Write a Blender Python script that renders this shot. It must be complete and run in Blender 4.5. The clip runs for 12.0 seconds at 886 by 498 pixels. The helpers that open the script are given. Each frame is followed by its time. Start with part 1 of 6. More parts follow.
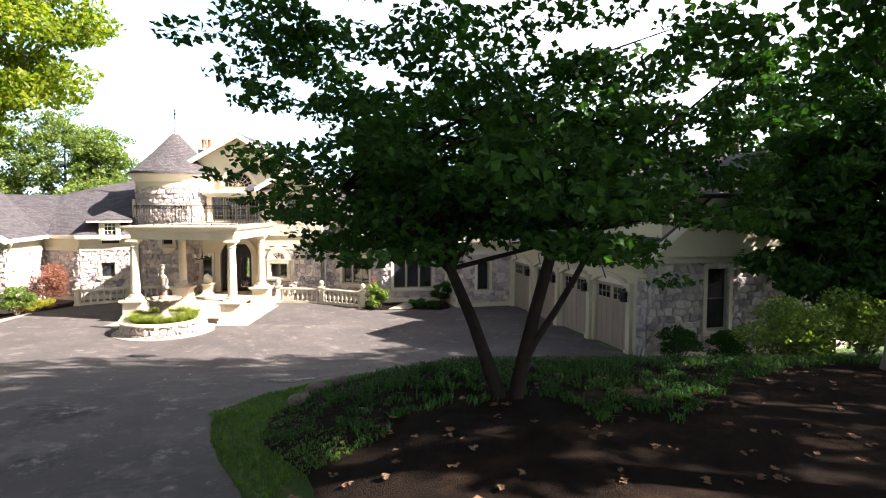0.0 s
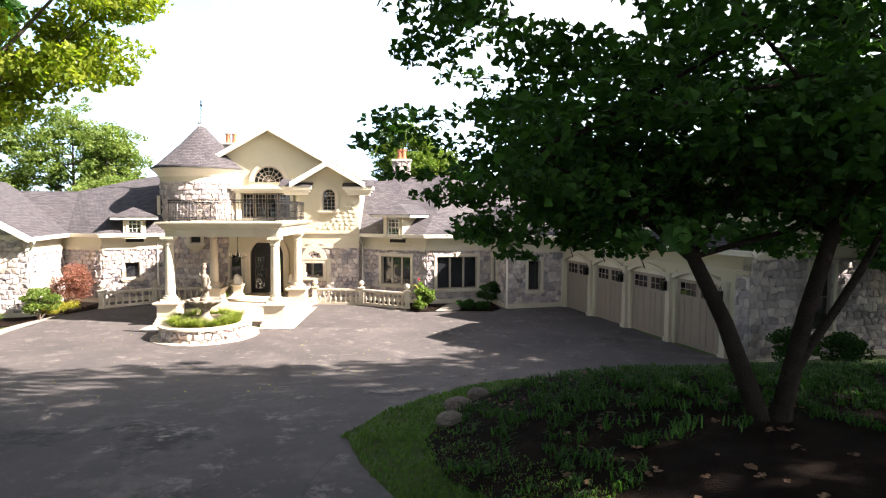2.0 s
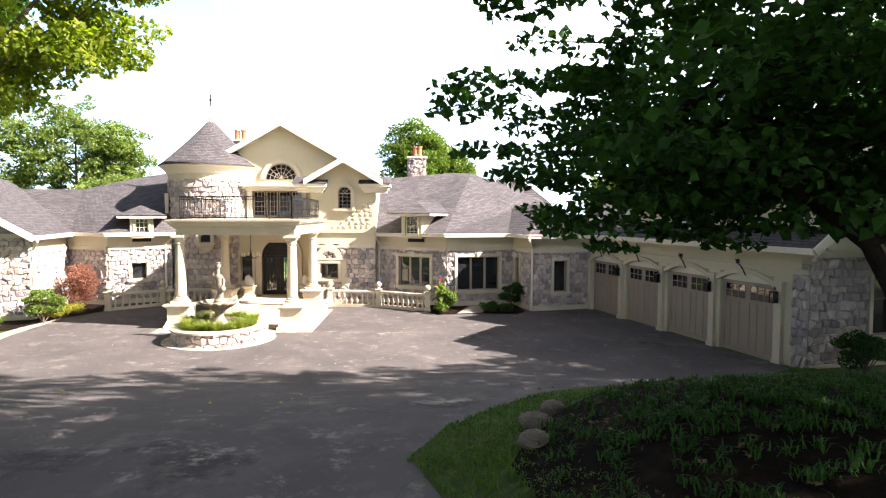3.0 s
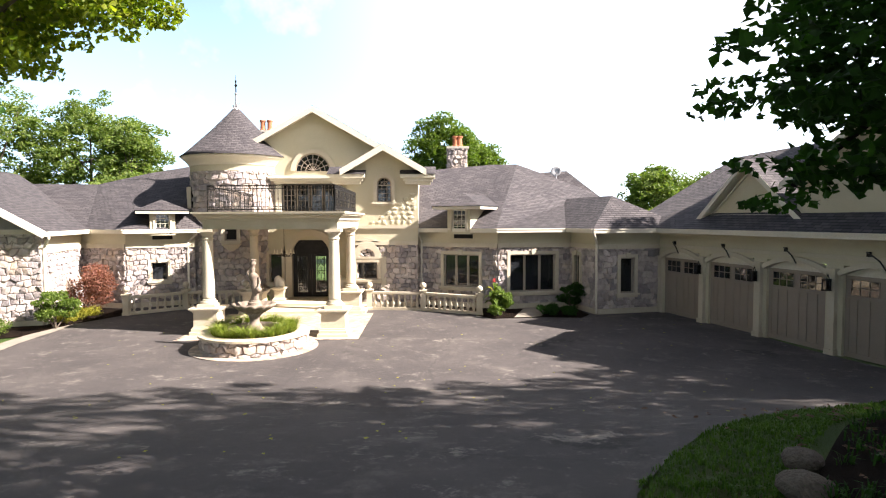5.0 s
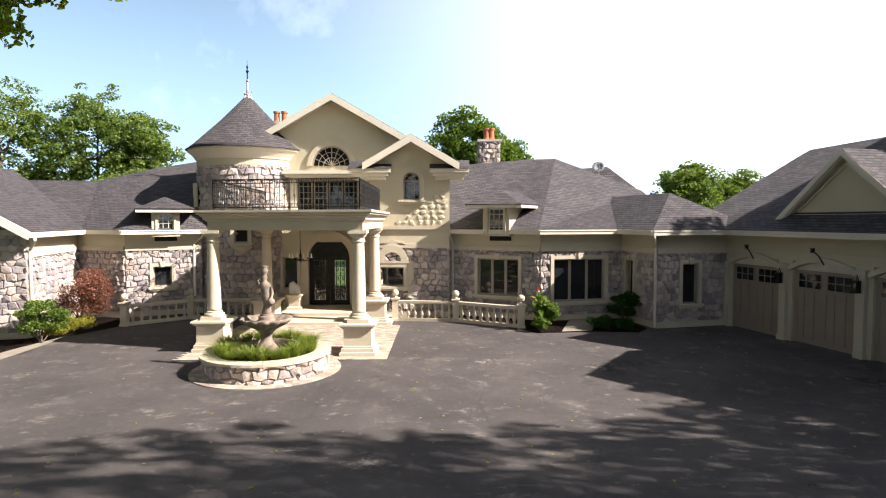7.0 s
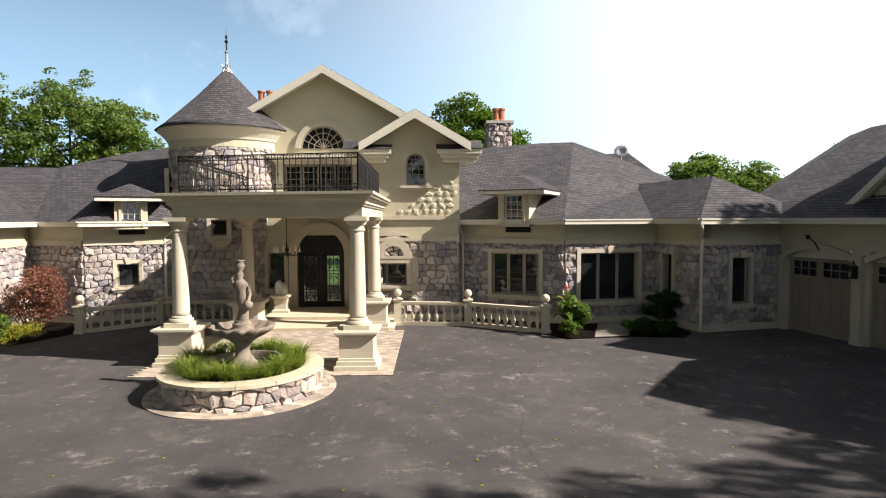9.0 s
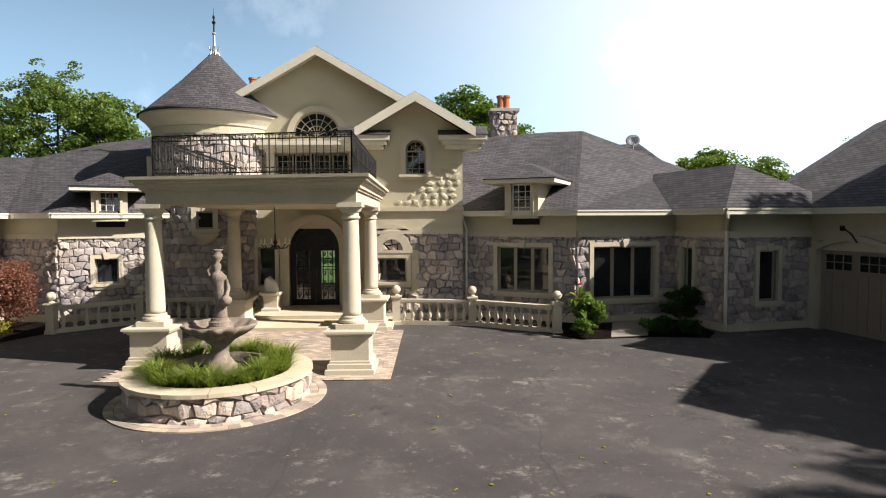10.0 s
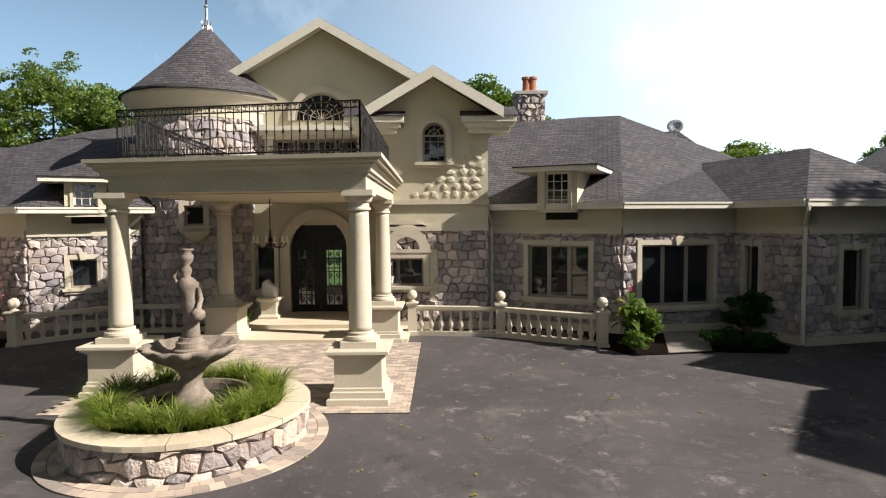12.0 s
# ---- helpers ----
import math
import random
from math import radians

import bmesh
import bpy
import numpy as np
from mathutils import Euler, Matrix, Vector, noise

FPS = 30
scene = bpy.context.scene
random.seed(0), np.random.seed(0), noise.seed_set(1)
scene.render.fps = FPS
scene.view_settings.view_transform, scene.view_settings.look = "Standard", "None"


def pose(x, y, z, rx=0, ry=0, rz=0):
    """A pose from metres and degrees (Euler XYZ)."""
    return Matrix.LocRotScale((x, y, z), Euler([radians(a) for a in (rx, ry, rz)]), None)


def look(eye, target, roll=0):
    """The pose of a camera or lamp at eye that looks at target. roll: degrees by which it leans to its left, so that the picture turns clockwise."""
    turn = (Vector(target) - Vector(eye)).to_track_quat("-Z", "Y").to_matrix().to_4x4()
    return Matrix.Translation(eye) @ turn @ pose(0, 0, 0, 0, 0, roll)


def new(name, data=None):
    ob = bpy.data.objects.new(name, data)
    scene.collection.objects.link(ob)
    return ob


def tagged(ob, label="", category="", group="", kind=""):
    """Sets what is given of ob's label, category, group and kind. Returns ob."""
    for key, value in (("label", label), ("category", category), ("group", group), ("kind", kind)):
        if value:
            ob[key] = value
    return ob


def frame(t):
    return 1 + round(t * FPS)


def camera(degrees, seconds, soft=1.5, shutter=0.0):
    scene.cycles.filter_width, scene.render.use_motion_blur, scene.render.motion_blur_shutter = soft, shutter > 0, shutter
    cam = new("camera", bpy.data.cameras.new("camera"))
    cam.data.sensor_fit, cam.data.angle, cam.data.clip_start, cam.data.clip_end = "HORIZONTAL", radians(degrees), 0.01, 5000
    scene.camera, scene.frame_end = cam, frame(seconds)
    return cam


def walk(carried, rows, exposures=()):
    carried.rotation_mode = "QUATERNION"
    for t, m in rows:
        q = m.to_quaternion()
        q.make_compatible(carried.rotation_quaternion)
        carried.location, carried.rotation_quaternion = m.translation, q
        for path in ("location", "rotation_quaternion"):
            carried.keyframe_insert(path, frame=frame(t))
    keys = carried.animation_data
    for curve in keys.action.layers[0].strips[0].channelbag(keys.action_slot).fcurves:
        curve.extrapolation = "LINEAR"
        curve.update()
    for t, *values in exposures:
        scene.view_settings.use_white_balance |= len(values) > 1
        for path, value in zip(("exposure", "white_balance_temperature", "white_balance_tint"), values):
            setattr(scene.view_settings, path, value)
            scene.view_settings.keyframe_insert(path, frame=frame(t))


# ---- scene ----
cam = camera(74.0, 12.0, 1.15)
PATH = [
    (0, (8.08, -25.773, 5.027), (8.14, -23.779, 4.895), 0.2),
    (0.5, (7.383, -25.424, 4.967), (7.448, -23.429, 4.836), 0.2),
    (1, (6.737, -24.947, 4.853), (6.805, -22.953, 4.724), 0.1),
    (1.5, (6.084, -24.489, 4.764), (6.159, -22.494, 4.64), 0.3),
    (2, (5.436, -23.955, 4.689), (5.517, -21.961, 4.565), 0.1),
    (2.5, (4.929, -23.353, 4.595), (5.01, -21.358, 4.475), 0.1),
    (3, (4.468, -22.669, 4.454), (4.549, -20.674, 4.34), 0.1),
    (3.5, (4.06, -21.939, 4.317), (4.127, -19.944, 4.205), 0.0),
    (5.5, (2.466, -19.075, 3.944), (2.503, -17.077, 3.844), -0.2),
    (6, (2.2, -18.324, 3.932), (2.222, -16.327, 3.832), -0.2),
    (6.5, (1.977, -17.615, 3.992), (1.985, -15.617, 3.891), -0.2),
    (7, (1.971, -16.885, 3.965), (1.974, -14.887, 3.866), -0.1),
    (9, (1.356, -13.793, 3.591), (1.388, -11.795, 3.49), -0.3),
    (9.5, (1.258, -13.056, 3.404), (1.289, -11.059, 3.305), -0.3),
    (10, (1.278, -12.345, 3.28), (1.313, -10.347, 3.182), -0.3),
    (10.5, (1.29, -11.628, 3.247), (1.328, -9.631, 3.147), -0.4),
    (11, (1.178, -10.957, 3.224), (1.196, -8.959, 3.122), -0.4),
    (11.5, (1.052, -10.333, 3.204), (1.05, -8.335, 3.103), -0.4),
    (12, (0.954, -9.811, 3.156), (0.956, -7.813, 3.055), -0.4),
]
walk(cam, [(t, look(eye, target, roll)) for t, eye, target, roll in PATH],
     [(0.0, 1.9, 6650, 17), (3.5, 1.85, 6650, 17), (5.5, 1.22, 6600, 16), (7.0, 0.85, 6550, 15), (9.0, 0.45, 6450, 12), (12.0, 0.25, 6350, 11)])

# ---- world, sun ----
SUN = Vector((1.0, -0.27, 0.79)).normalized()
world = bpy.data.worlds.new("sky")
scene.world = world
world.use_nodes = True
wt = world.node_tree
sky = wt.nodes.new("ShaderNodeTexSky")
sky.sky_type, sky.sun_disc = "NISHITA", False
sky.sun_elevation = math.asin(SUN.z)
sky.sun_rotation = math.atan2(SUN.x, SUN.y)
sky.dust_density, sky.air_density, sky.ozone_density = 1.2, 1.0, 2.2
# the hazy white glow of the sky round the sun, and thin high cloud
wc = wt.nodes.new("ShaderNodeTexCoord")
dot = wt.nodes.new("ShaderNodeVectorMath")
dot.operation = "DOT_PRODUCT"
dot.inputs[1].default_value = SUN
wt.links.new(wc.outputs["Generated"], dot.inputs[0])
glow = wt.nodes.new("ShaderNodeMapRange")
glow.interpolation_type = "SMOOTHSTEP"
glow.inputs[1].default_value, glow.inputs[2].default_value, glow.inputs[3].default_value, glow.inputs[4].default_value = -0.28, 0.50, 0.0, 17.5
wt.links.new(dot.outputs["Value"], glow.inputs[0])
cl = wt.nodes.new("ShaderNodeTexNoise")
cl.inputs["Scale"].default_value, cl.inputs["Detail"].default_value, cl.inputs["Roughness"].default_value = 2.2, 7.0, 0.6
wt.links.new(wc.outputs["Generated"], cl.inputs["Vector"])
cm = wt.nodes.new("ShaderNodeMapRange")
cm.inputs[1].default_value, cm.inputs[2].default_value, cm.inputs[3].default_value, cm.inputs[4].default_value = 0.56, 0.75, 0.0, 9.0
wt.links.new(cl.outputs[0], cm.inputs[0])
# pale blue haze that thickens towards the horizon
up = wt.nodes.new("ShaderNodeSeparateXYZ")
wt.links.new(wc.outputs["Generated"], up.inputs[0])
low = wt.nodes.new("ShaderNodeMapRange")
low.interpolation_type = "SMOOTHSTEP"
low.inputs[1].default_value, low.inputs[2].default_value, low.inputs[3].default_value, low.inputs[4].default_value = 0.0, 0.68, 15.0, 0.0
wt.links.new(up.outputs[2], low.inputs[0])
mist = wt.nodes.new("ShaderNodeVectorMath")
mist.operation = "SCALE"
mist.inputs[0].default_value = (0.50, 0.77, 1.0)
wt.links.new(low.outputs[0], mist.inputs[3])
fade = wt.nodes.new("ShaderNodeMapRange")
fade.interpolation_type = "SMOOTHSTEP"
fade.inputs[1].default_value, fade.inputs[2].default_value, fade.inputs[3].default_value, fade.inputs[4].default_value = 0.30, 0.75, 1.0, 0.15
wt.links.new(up.outputs[2], fade.inputs[0])
veil = wt.nodes.new("ShaderNodeMath")
veil.operation = "MULTIPLY"
wt.links.new(glow.outputs[0], veil.inputs[0])
wt.links.new(fade.outputs[0], veil.inputs[1])
add = wt.nodes.new("ShaderNodeMath")
wt.links.new(veil.outputs[0], add.inputs[0])
wt.links.new(cm.outputs[0], add.inputs[1])
haze = wt.nodes.new("ShaderNodeVectorMath")
haze.operation = "SCALE"
haze.inputs[0].default_value = (1.0, 0.98, 0.94)
wt.links.new(add.outputs[0], haze.inputs[3])
total = wt.nodes.new("ShaderNodeVectorMath")
wt.links.new(sky.outputs[0], total.inputs[0])
wt.links.new(haze.outputs[0], total.inputs[1])
whole = wt.nodes.new("ShaderNodeVectorMath")
wt.links.new(total.outputs[0], whole.inputs[0])
wt.links.new(mist.outputs[0], whole.inputs[1])
wt.links.new(whole.outputs[0], wt.nodes["Background"].inputs[0])
wt.nodes["Background"].inputs[1].default_value = 0.041
sun = new("sun", bpy.data.lights.new("sun", "SUN"))
sun.data.energy, sun.data.angle, sun.data.color = 8.8, radians(0.6), (1.0, 0.94, 0.86)
sun.matrix_world = look(SUN * 60, (0, 0, 0))


# ---- materials ----
def material(name, base, rough=0.8, metal=0.0):
    m = bpy.data.materials.new(name)
    m.use_nodes = True
    b = m.node_tree.nodes["Principled BSDF"]
    b.inputs["Base Color"].default_value = (*base, 1)
    b.inputs["Roughness"].default_value = rough
    b.inputs["Metallic"].default_value = metal
    return m, m.node_tree, b


def mixed(t, kind, fac, a, b):
    n = t.nodes.new("ShaderNodeMix")
    n.data_type, n.blend_type = "RGBA", kind
    for k, v in ((0, fac), (6, a), (7, b)):
        if isinstance(v, (int, float)):
            n.inputs[k].default_value = v
        elif isinstance(v, tuple):
            n.inputs[k].default_value = (*v, 1)
        else:
            t.links.new(v, n.inputs[k])
    return n.outputs[2]


def noisy(t, scale, detail=4.0, rough=0.6, coord="Object", low=0.3, high=0.7):
    tc = t.nodes.new("ShaderNodeTexCoord")
    n = t.nodes.new("ShaderNodeTexNoise")
    n.inputs["Scale"].default_value, n.inputs["Detail"].default_value, n.inputs["Roughness"].default_value = scale, detail, rough
    t.links.new(tc.outputs[coord], n.inputs["Vector"])
    r = t.nodes.new("ShaderNodeMapRange")
    r.inputs[1].default_value, r.inputs[2].default_value = low, high
    t.links.new(n.outputs[0], r.inputs[0])
    return r.outputs[0]


def bump(t, b, height, strength, distance):
    n = t.nodes.new("ShaderNodeBump")
    n.inputs["Strength"].default_value, n.inputs["Distance"].default_value = strength, distance
    t.links.new(height, n.inputs["Height"])
    t.links.new(n.outputs[0], b.inputs["Normal"])


def surface(name, a, b2, scale=3.0, fine=40.0, rough=0.8, relief=0.3, depth=0.01, dirt=None, vary="", metal=0.0, gloss=0.25):
    """Two colours at a large scale, grain at a fine one, optional dirt and variation from piece to piece."""
    m, t, b = material(name, a, rough, metal)
    b.inputs["Specular IOR Level"].default_value = gloss
    big, small = noisy(t, scale), noisy(t, fine, 3.0)
    c = mixed(t, "MIX", big, a, b2)
    c = mixed(t, "MULTIPLY", small, c, (0.78, 0.78, 0.78))
    if dirt:
        c = mixed(t, "MIX", noisy(t, scale * 0.45, 6.0, 0.7, low=0.52, high=0.72), c, dirt)
    if vary:
        node = t.nodes.new("ShaderNodeObjectInfo" if vary == "object" else "ShaderNodeNewGeometry")
        out = node.outputs["Random" if vary == "object" else "Random Per Island"]
        ramp = t.nodes.new("ShaderNodeValToRGB")
        e = ramp.color_ramp.elements
        e[0].color, e[1].color = (0.60, 0.60, 0.64, 1), (1.28, 1.22, 1.14, 1)
        mid = e.new(0.55)
        mid.color = (0.95, 0.90, 0.88, 1)
        t.links.new(out, ramp.inputs[0])
        c = mixed(t, "MULTIPLY", 1.0, c, ramp.outputs[0])
    t.links.new(c, b.inputs["Base Color"])
    bump(t, b, small, relief, depth)
    return m


def shingles():
    m, t, b = material("slate grey asphalt shingles", (0.1, 0.1, 0.11), 0.85)
    b.inputs["Specular IOR Level"].default_value = 0.2
    uv = t.nodes.new("ShaderNodeTexCoord")
    br = t.nodes.new("ShaderNodeTexBrick")
    br.inputs["Scale"].default_value = 1.0
    br.inputs["Brick Width"].default_value, br.inputs["Row Height"].default_value = 0.30, 0.135
    br.inputs["Mortar Size"].default_value, br.inputs["Mortar Smooth"].default_value = 0.013, 0.3
    br.inputs["Color1"].default_value, br.inputs["Color2"].default_value = (0.112, 0.101, 0.101, 1), (0.062, 0.056, 0.059, 1)
    br.inputs["Mortar"].default_value = (0.018, 0.017, 0.018, 1)
    t.links.new(uv.outputs["UV"], br.inputs["Vector"])
    c = mixed(t, "MULTIPLY", noisy(t, 0.6), br.outputs[0], (0.8, 0.8, 0.84))
    c = mixed(t, "MULTIPLY", noisy(t, 60.0), c, (0.72, 0.72, 0.72))
    t.links.new(c, b.inputs["Base Color"])
    # each course lies as a low wedge
    sep = t.nodes.new("ShaderNodeSeparateXYZ")
    t.links.new(uv.outputs["UV"], sep.inputs[0])
    fr = t.nodes.new("ShaderNodeMath")
    fr.operation = "MULTIPLY"
    fr.inputs[1].default_value = 1 / 0.135
    t.links.new(sep.outputs[1], fr.inputs[0])
    f2 = t.nodes.new("ShaderNodeMath")
    f2.operation = "FRACT"
    t.links.new(fr.outputs[0], f2.inputs[0])
    inv = t.nodes.new("ShaderNodeMath")
    inv.operation = "SUBTRACT"
    inv.inputs[0].default_value = 1.0
    t.links.new(f2.outputs[0], inv.inputs[1])
    bump(t, b, inv.outputs[0], 1.0, 0.05)
    return m


def asphalt():
    m, t, b = material("worn asphalt", (0.05, 0.05, 0.052), 0.88)
    b.inputs["Specular IOR Level"].default_value = 0.35
    c = mixed(t, "MIX", noisy(t, 0.35, 6.0, 0.65, low=0.35, high=0.65), (0.044, 0.039, 0.037), (0.074, 0.065, 0.059))
    # pale worn patches, scuffs and dark damp stains
    c = mixed(t, "MIX", noisy(t, 0.8, 9.0, 0.72, low=0.55, high=0.70), c, (0.115, 0.103, 0.088))
    c = mixed(t, "MIX", noisy(t, 0.22, 8.0, 0.75, low=0.60, high=0.66), c, (0.025, 0.022, 0.021))
    c = mixed(t, "MIX", noisy(t, 2.6, 10.0, 0.78, low=0.58, high=0.70), c, (0.17, 0.15, 0.125))
    c = mixed(t, "MULTIPLY", noisy(t, 120.0, 3.0), c, (0.6, 0.6, 0.6))
    c = mixed(t, "MIX", noisy(t, 1.3, 14.0, 0.82, low=0.56, high=0.64), c, (0.135, 0.122, 0.105))
    c = mixed(t, "MIX", noisy(t, 0.9, 14.0, 0.85, low=0.60, high=0.66), c, (0.029, 0.026, 0.025))
    # tyre scuffs and dry sealer streaks
    c = mixed(t, "MIX", noisy(t, 5.5, 12.0, 0.85, low=0.57, high=0.68), c, (0.145, 0.130, 0.110))
    c = mixed(t, "MIX", noisy(t, 0.45, 13.0, 0.86, low=0.585, high=0.63), c, (0.155, 0.138, 0.115))
    # thin cracks
    tc = t.nodes.new("ShaderNodeTexCoord")
    nz = t.nodes.new("ShaderNodeTexNoise")
    nz.inputs["Scale"].default_value, nz.inputs["Detail"].default_value = 0.5, 4.0
    t.links.new(tc.outputs["Object"], nz.inputs["Vector"])
    vm = mixed(t, "LINEAR_LIGHT", 0.35, tc.outputs["Object"], nz.outputs[1])
    vo = t.nodes.new("ShaderNodeTexVoronoi")
    vo.feature = "DISTANCE_TO_EDGE"
    vo.inputs["Scale"].default_value = 0.20
    t.links.new(vm, vo.inputs["Vector"])
    r = t.nodes.new("ShaderNodeMapRange")
    r.inputs[1].default_value, r.inputs[2].default_value, r.inputs[3].default_value, r.inputs[4].default_value = 0.0, 0.003, 0.45, 0.0
    t.links.new(vo.outputs[0], r.inputs[0])
    c = mixed(t, "MIX", r.outputs[0], c, (0.018, 0.018, 0.018))
    c = mixed(t, "MULTIPLY", 1.0, c, (1.2, 1.18, 1.22))
    t.links.new(c, b.inputs["Base Color"])
    bump(t, b, noisy(t, 90.0, 3.0), 0.35, 0.006)
    return m


def foliage(name, dark, light, rough=0.5, thin=0.38):
    m, t, b = material(name, dark, rough)
    b.inputs["Specular IOR Level"].default_value = 0.25
    g = t.nodes.new("ShaderNodeNewGeometry")
    c = mixed(t, "MIX", g.outputs["Random Per Island"], dark, light)
    c = mixed(t, "MULTIPLY", noisy(t, 0.7), c, (0.7, 0.75, 0.65))
    t.links.new(c, b.inputs["Base Color"])
    tr = t.nodes.new("ShaderNodeBsdfTranslucent")
    t.links.new(mixed(t, "MULTIPLY", 1.0, c, (1.5, 1.7, 0.7)), tr.inputs[0])
    ms = t.nodes.new("ShaderNodeMixShader")
    ms.inputs[0].default_value = thin
    t.links.new(b.outputs[0], ms.inputs[1])
    t.links.new(tr.outputs[0], ms.inputs[2])
    t.links.new(ms.outputs[0], t.nodes["Material Output"].inputs[0])
    return m


def glass():
    m, t, b = material("dark window glass", (0.02, 0.022, 0.025), 0.03)
    b.inputs["Transmission Weight"].default_value = 0.25
    b.inputs["IOR"].default_value = 1.5
    return m


STUCCO = surface("cream stucco", (0.535, 0.48, 0.345), (0.49, 0.44, 0.315), 0.7, 55, 0.9, 0.35, 0.006, dirt=(0.43, 0.38, 0.27))
TRIM = surface("cream cast stone trim", (0.555, 0.49, 0.375), (0.49, 0.43, 0.325), 1.2, 45, 0.85, 0.25, 0.004, dirt=(0.42, 0.36, 0.27))
CREAM = surface("painted cream fascia", (0.68, 0.63, 0.515), (0.63, 0.58, 0.47), 1.0, 30, 0.6, 0.1, 0.002)
STONE = surface("grey mauve fieldstone", (0.52, 0.47, 0.445), (0.34, 0.31, 0.30), 2.0, 26, 0.9, 0.7, 0.02, dirt=(0.44, 0.36, 0.28), vary="island")
STONEOBJ = surface("grey mauve fieldstone block", (0.52, 0.47, 0.445), (0.34, 0.31, 0.30), 2.0, 26, 0.9, 0.7, 0.02, dirt=(0.44, 0.36, 0.28), vary="object")
ROCK = surface("fieldstone of the planter", (0.54, 0.48, 0.42), (0.42, 0.375, 0.345), 2.0, 26, 0.9, 0.7, 0.02, dirt=(0.40, 0.30, 0.24), vary="object")
MORTAR = surface("dark mortar", (0.31, 0.285, 0.265), (0.23, 0.215, 0.205), 2.0, 60, 0.95, 0.4, 0.005)
ROOF = shingles()
ASPHALT = asphalt()
PAVER = surface("tan concrete pavers", (0.46, 0.385, 0.305), (0.40, 0.335, 0.27), 1.5, 50, 0.9, 0.4, 0.005, vary="object")
PAVERI = surface("tan concrete pavers of the entry", (0.46, 0.385, 0.305), (0.40, 0.335, 0.27), 1.5, 50, 0.9, 0.4, 0.005, vary="island")
SLAB = surface("buff sandstone slab", (0.60, 0.51, 0.37), (0.54, 0.46, 0.33), 1.0, 40, 0.85, 0.3, 0.004, dirt=(0.42, 0.34, 0.24))
IRON = surface("black wrought iron", (0.018, 0.017, 0.016), (0.03, 0.028, 0.026), 6, 80, 0.5, 0.2, 0.001, metal=0.6)
GLASS = glass()
CLEAR, _t, _b = material("clear glass", (0.9, 0.95, 0.95), 0.02)
_b.inputs["Transmission Weight"].default_value = 1.0
WOODFRAME = surface("taupe window sash", (0.34, 0.28, 0.22), (0.30, 0.25, 0.19), 2, 60, 0.6, 0.1, 0.002)
GARAGE = surface("taupe garage door paint", (0.29, 0.235, 0.185), (0.26, 0.21, 0.165), 1.0, 50, 0.6, 0.15, 0.002)
# near-black colour that stands in for the shade inside the house
UNLIT = surface("near black for unlit rooms", (0.03, 0.027, 0.025), (0.02, 0.019, 0.018), 1, 10, 0.9, gloss=0.03)
WEATHERED = surface("weathered cast stone", (0.30, 0.24, 0.185), (0.145, 0.115, 0.09), 5, 40, 0.9, 0.5, 0.008, dirt=(0.13, 0.11, 0.09))
GRASS = surface("lawn soil and grass", (0.070, 0.120, 0.022), (0.050, 0.095, 0.016), 0.8, 120, 0.95, 0.8, 0.03, dirt=(0.11, 0.12, 0.04))
MULCH = surface("dark leaf mulch", (0.020, 0.014, 0.010), (0.011, 0.008, 0.0065), 2.5, 60, 0.95, 0.9, 0.03, dirt=(0.038, 0.023, 0.015), gloss=0.03)
EDGING = surface("worn tan edging", (0.30, 0.26, 0.21), (0.21, 0.185, 0.155), 1.2, 60, 0.9, 0.4, 0.005, dirt=(0.11, 0.10, 0.085))
CONCRETE = surface("pale concrete", (0.50, 0.46, 0.40), (0.44, 0.41, 0.36), 1, 60, 0.9, 0.3, 0.004)
BARK = surface("dark brown bark", (0.026, 0.020, 0.016), (0.015, 0.012, 0.010), 5, 45, 0.95, 0.9, 0.02, gloss=0.04)
BARKGREY = surface("grey bark", (0.16, 0.13, 0.10), (0.10, 0.08, 0.065), 3, 30, 0.95, 0.9, 0.02)
LEAF = foliage("redbud leaf", (0.010, 0.034, 0.006), (0.034, 0.095, 0.012), 0.75, thin=0.34)
LEAFSUN = foliage("yellow green maple leaf", (0.095, 0.145, 0.014), (0.23, 0.25, 0.024), thin=0.58)
LEAFFAR = foliage("pale green leaf", (0.075, 0.125, 0.028), (0.18, 0.215, 0.058))
LEAFRED = foliage("dull red shrub leaf", (0.15, 0.050, 0.040), (0.25, 0.11, 0.08))
LEAFSHRUB = foliage("shrub leaf", (0.060, 0.105, 0.018), (0.145, 0.195, 0.035))
LEAFYELLOW = foliage("chartreuse leaf", (0.24, 0.23, 0.030), (0.36, 0.32, 0.05))
BLADE = foliage("daylily blade", (0.085, 0.130, 0.018), (0.27, 0.30, 0.060))
TURF = foliage("turf blade", (0.040, 0.095, 0.010), (0.085, 0.160, 0.020))
TERRACOTTA = surface("terracotta chimney pot", (0.42, 0.16, 0.08), (0.34, 0.13, 0.07), 4, 40, 0.85)
WATER, _t, _b = material("dark pond water", (0.02, 0.025, 0.015), 0.04)
WHITE = surface("pale plaster", (0.74, 0.69, 0.60), (0.66, 0.61, 0.52), 3, 40, 0.8)
REDPETAL = surface("red flower petal", (0.55, 0.02, 0.015), (0.42, 0.015, 0.012), 8, 60, 0.5)
STEEL = surface("grey dish steel", (0.42, 0.42, 0.43), (0.36, 0.36, 0.37), 3, 40, 0.4, metal=0.4)
COPPER = surface("dull brown bronze", (0.10, 0.075, 0.05), (0.07, 0.05, 0.035), 6, 40, 0.5, metal=0.7)
BULB, _t, _b = material("candle sleeve", (0.75, 0.68, 0.5), 0.5)


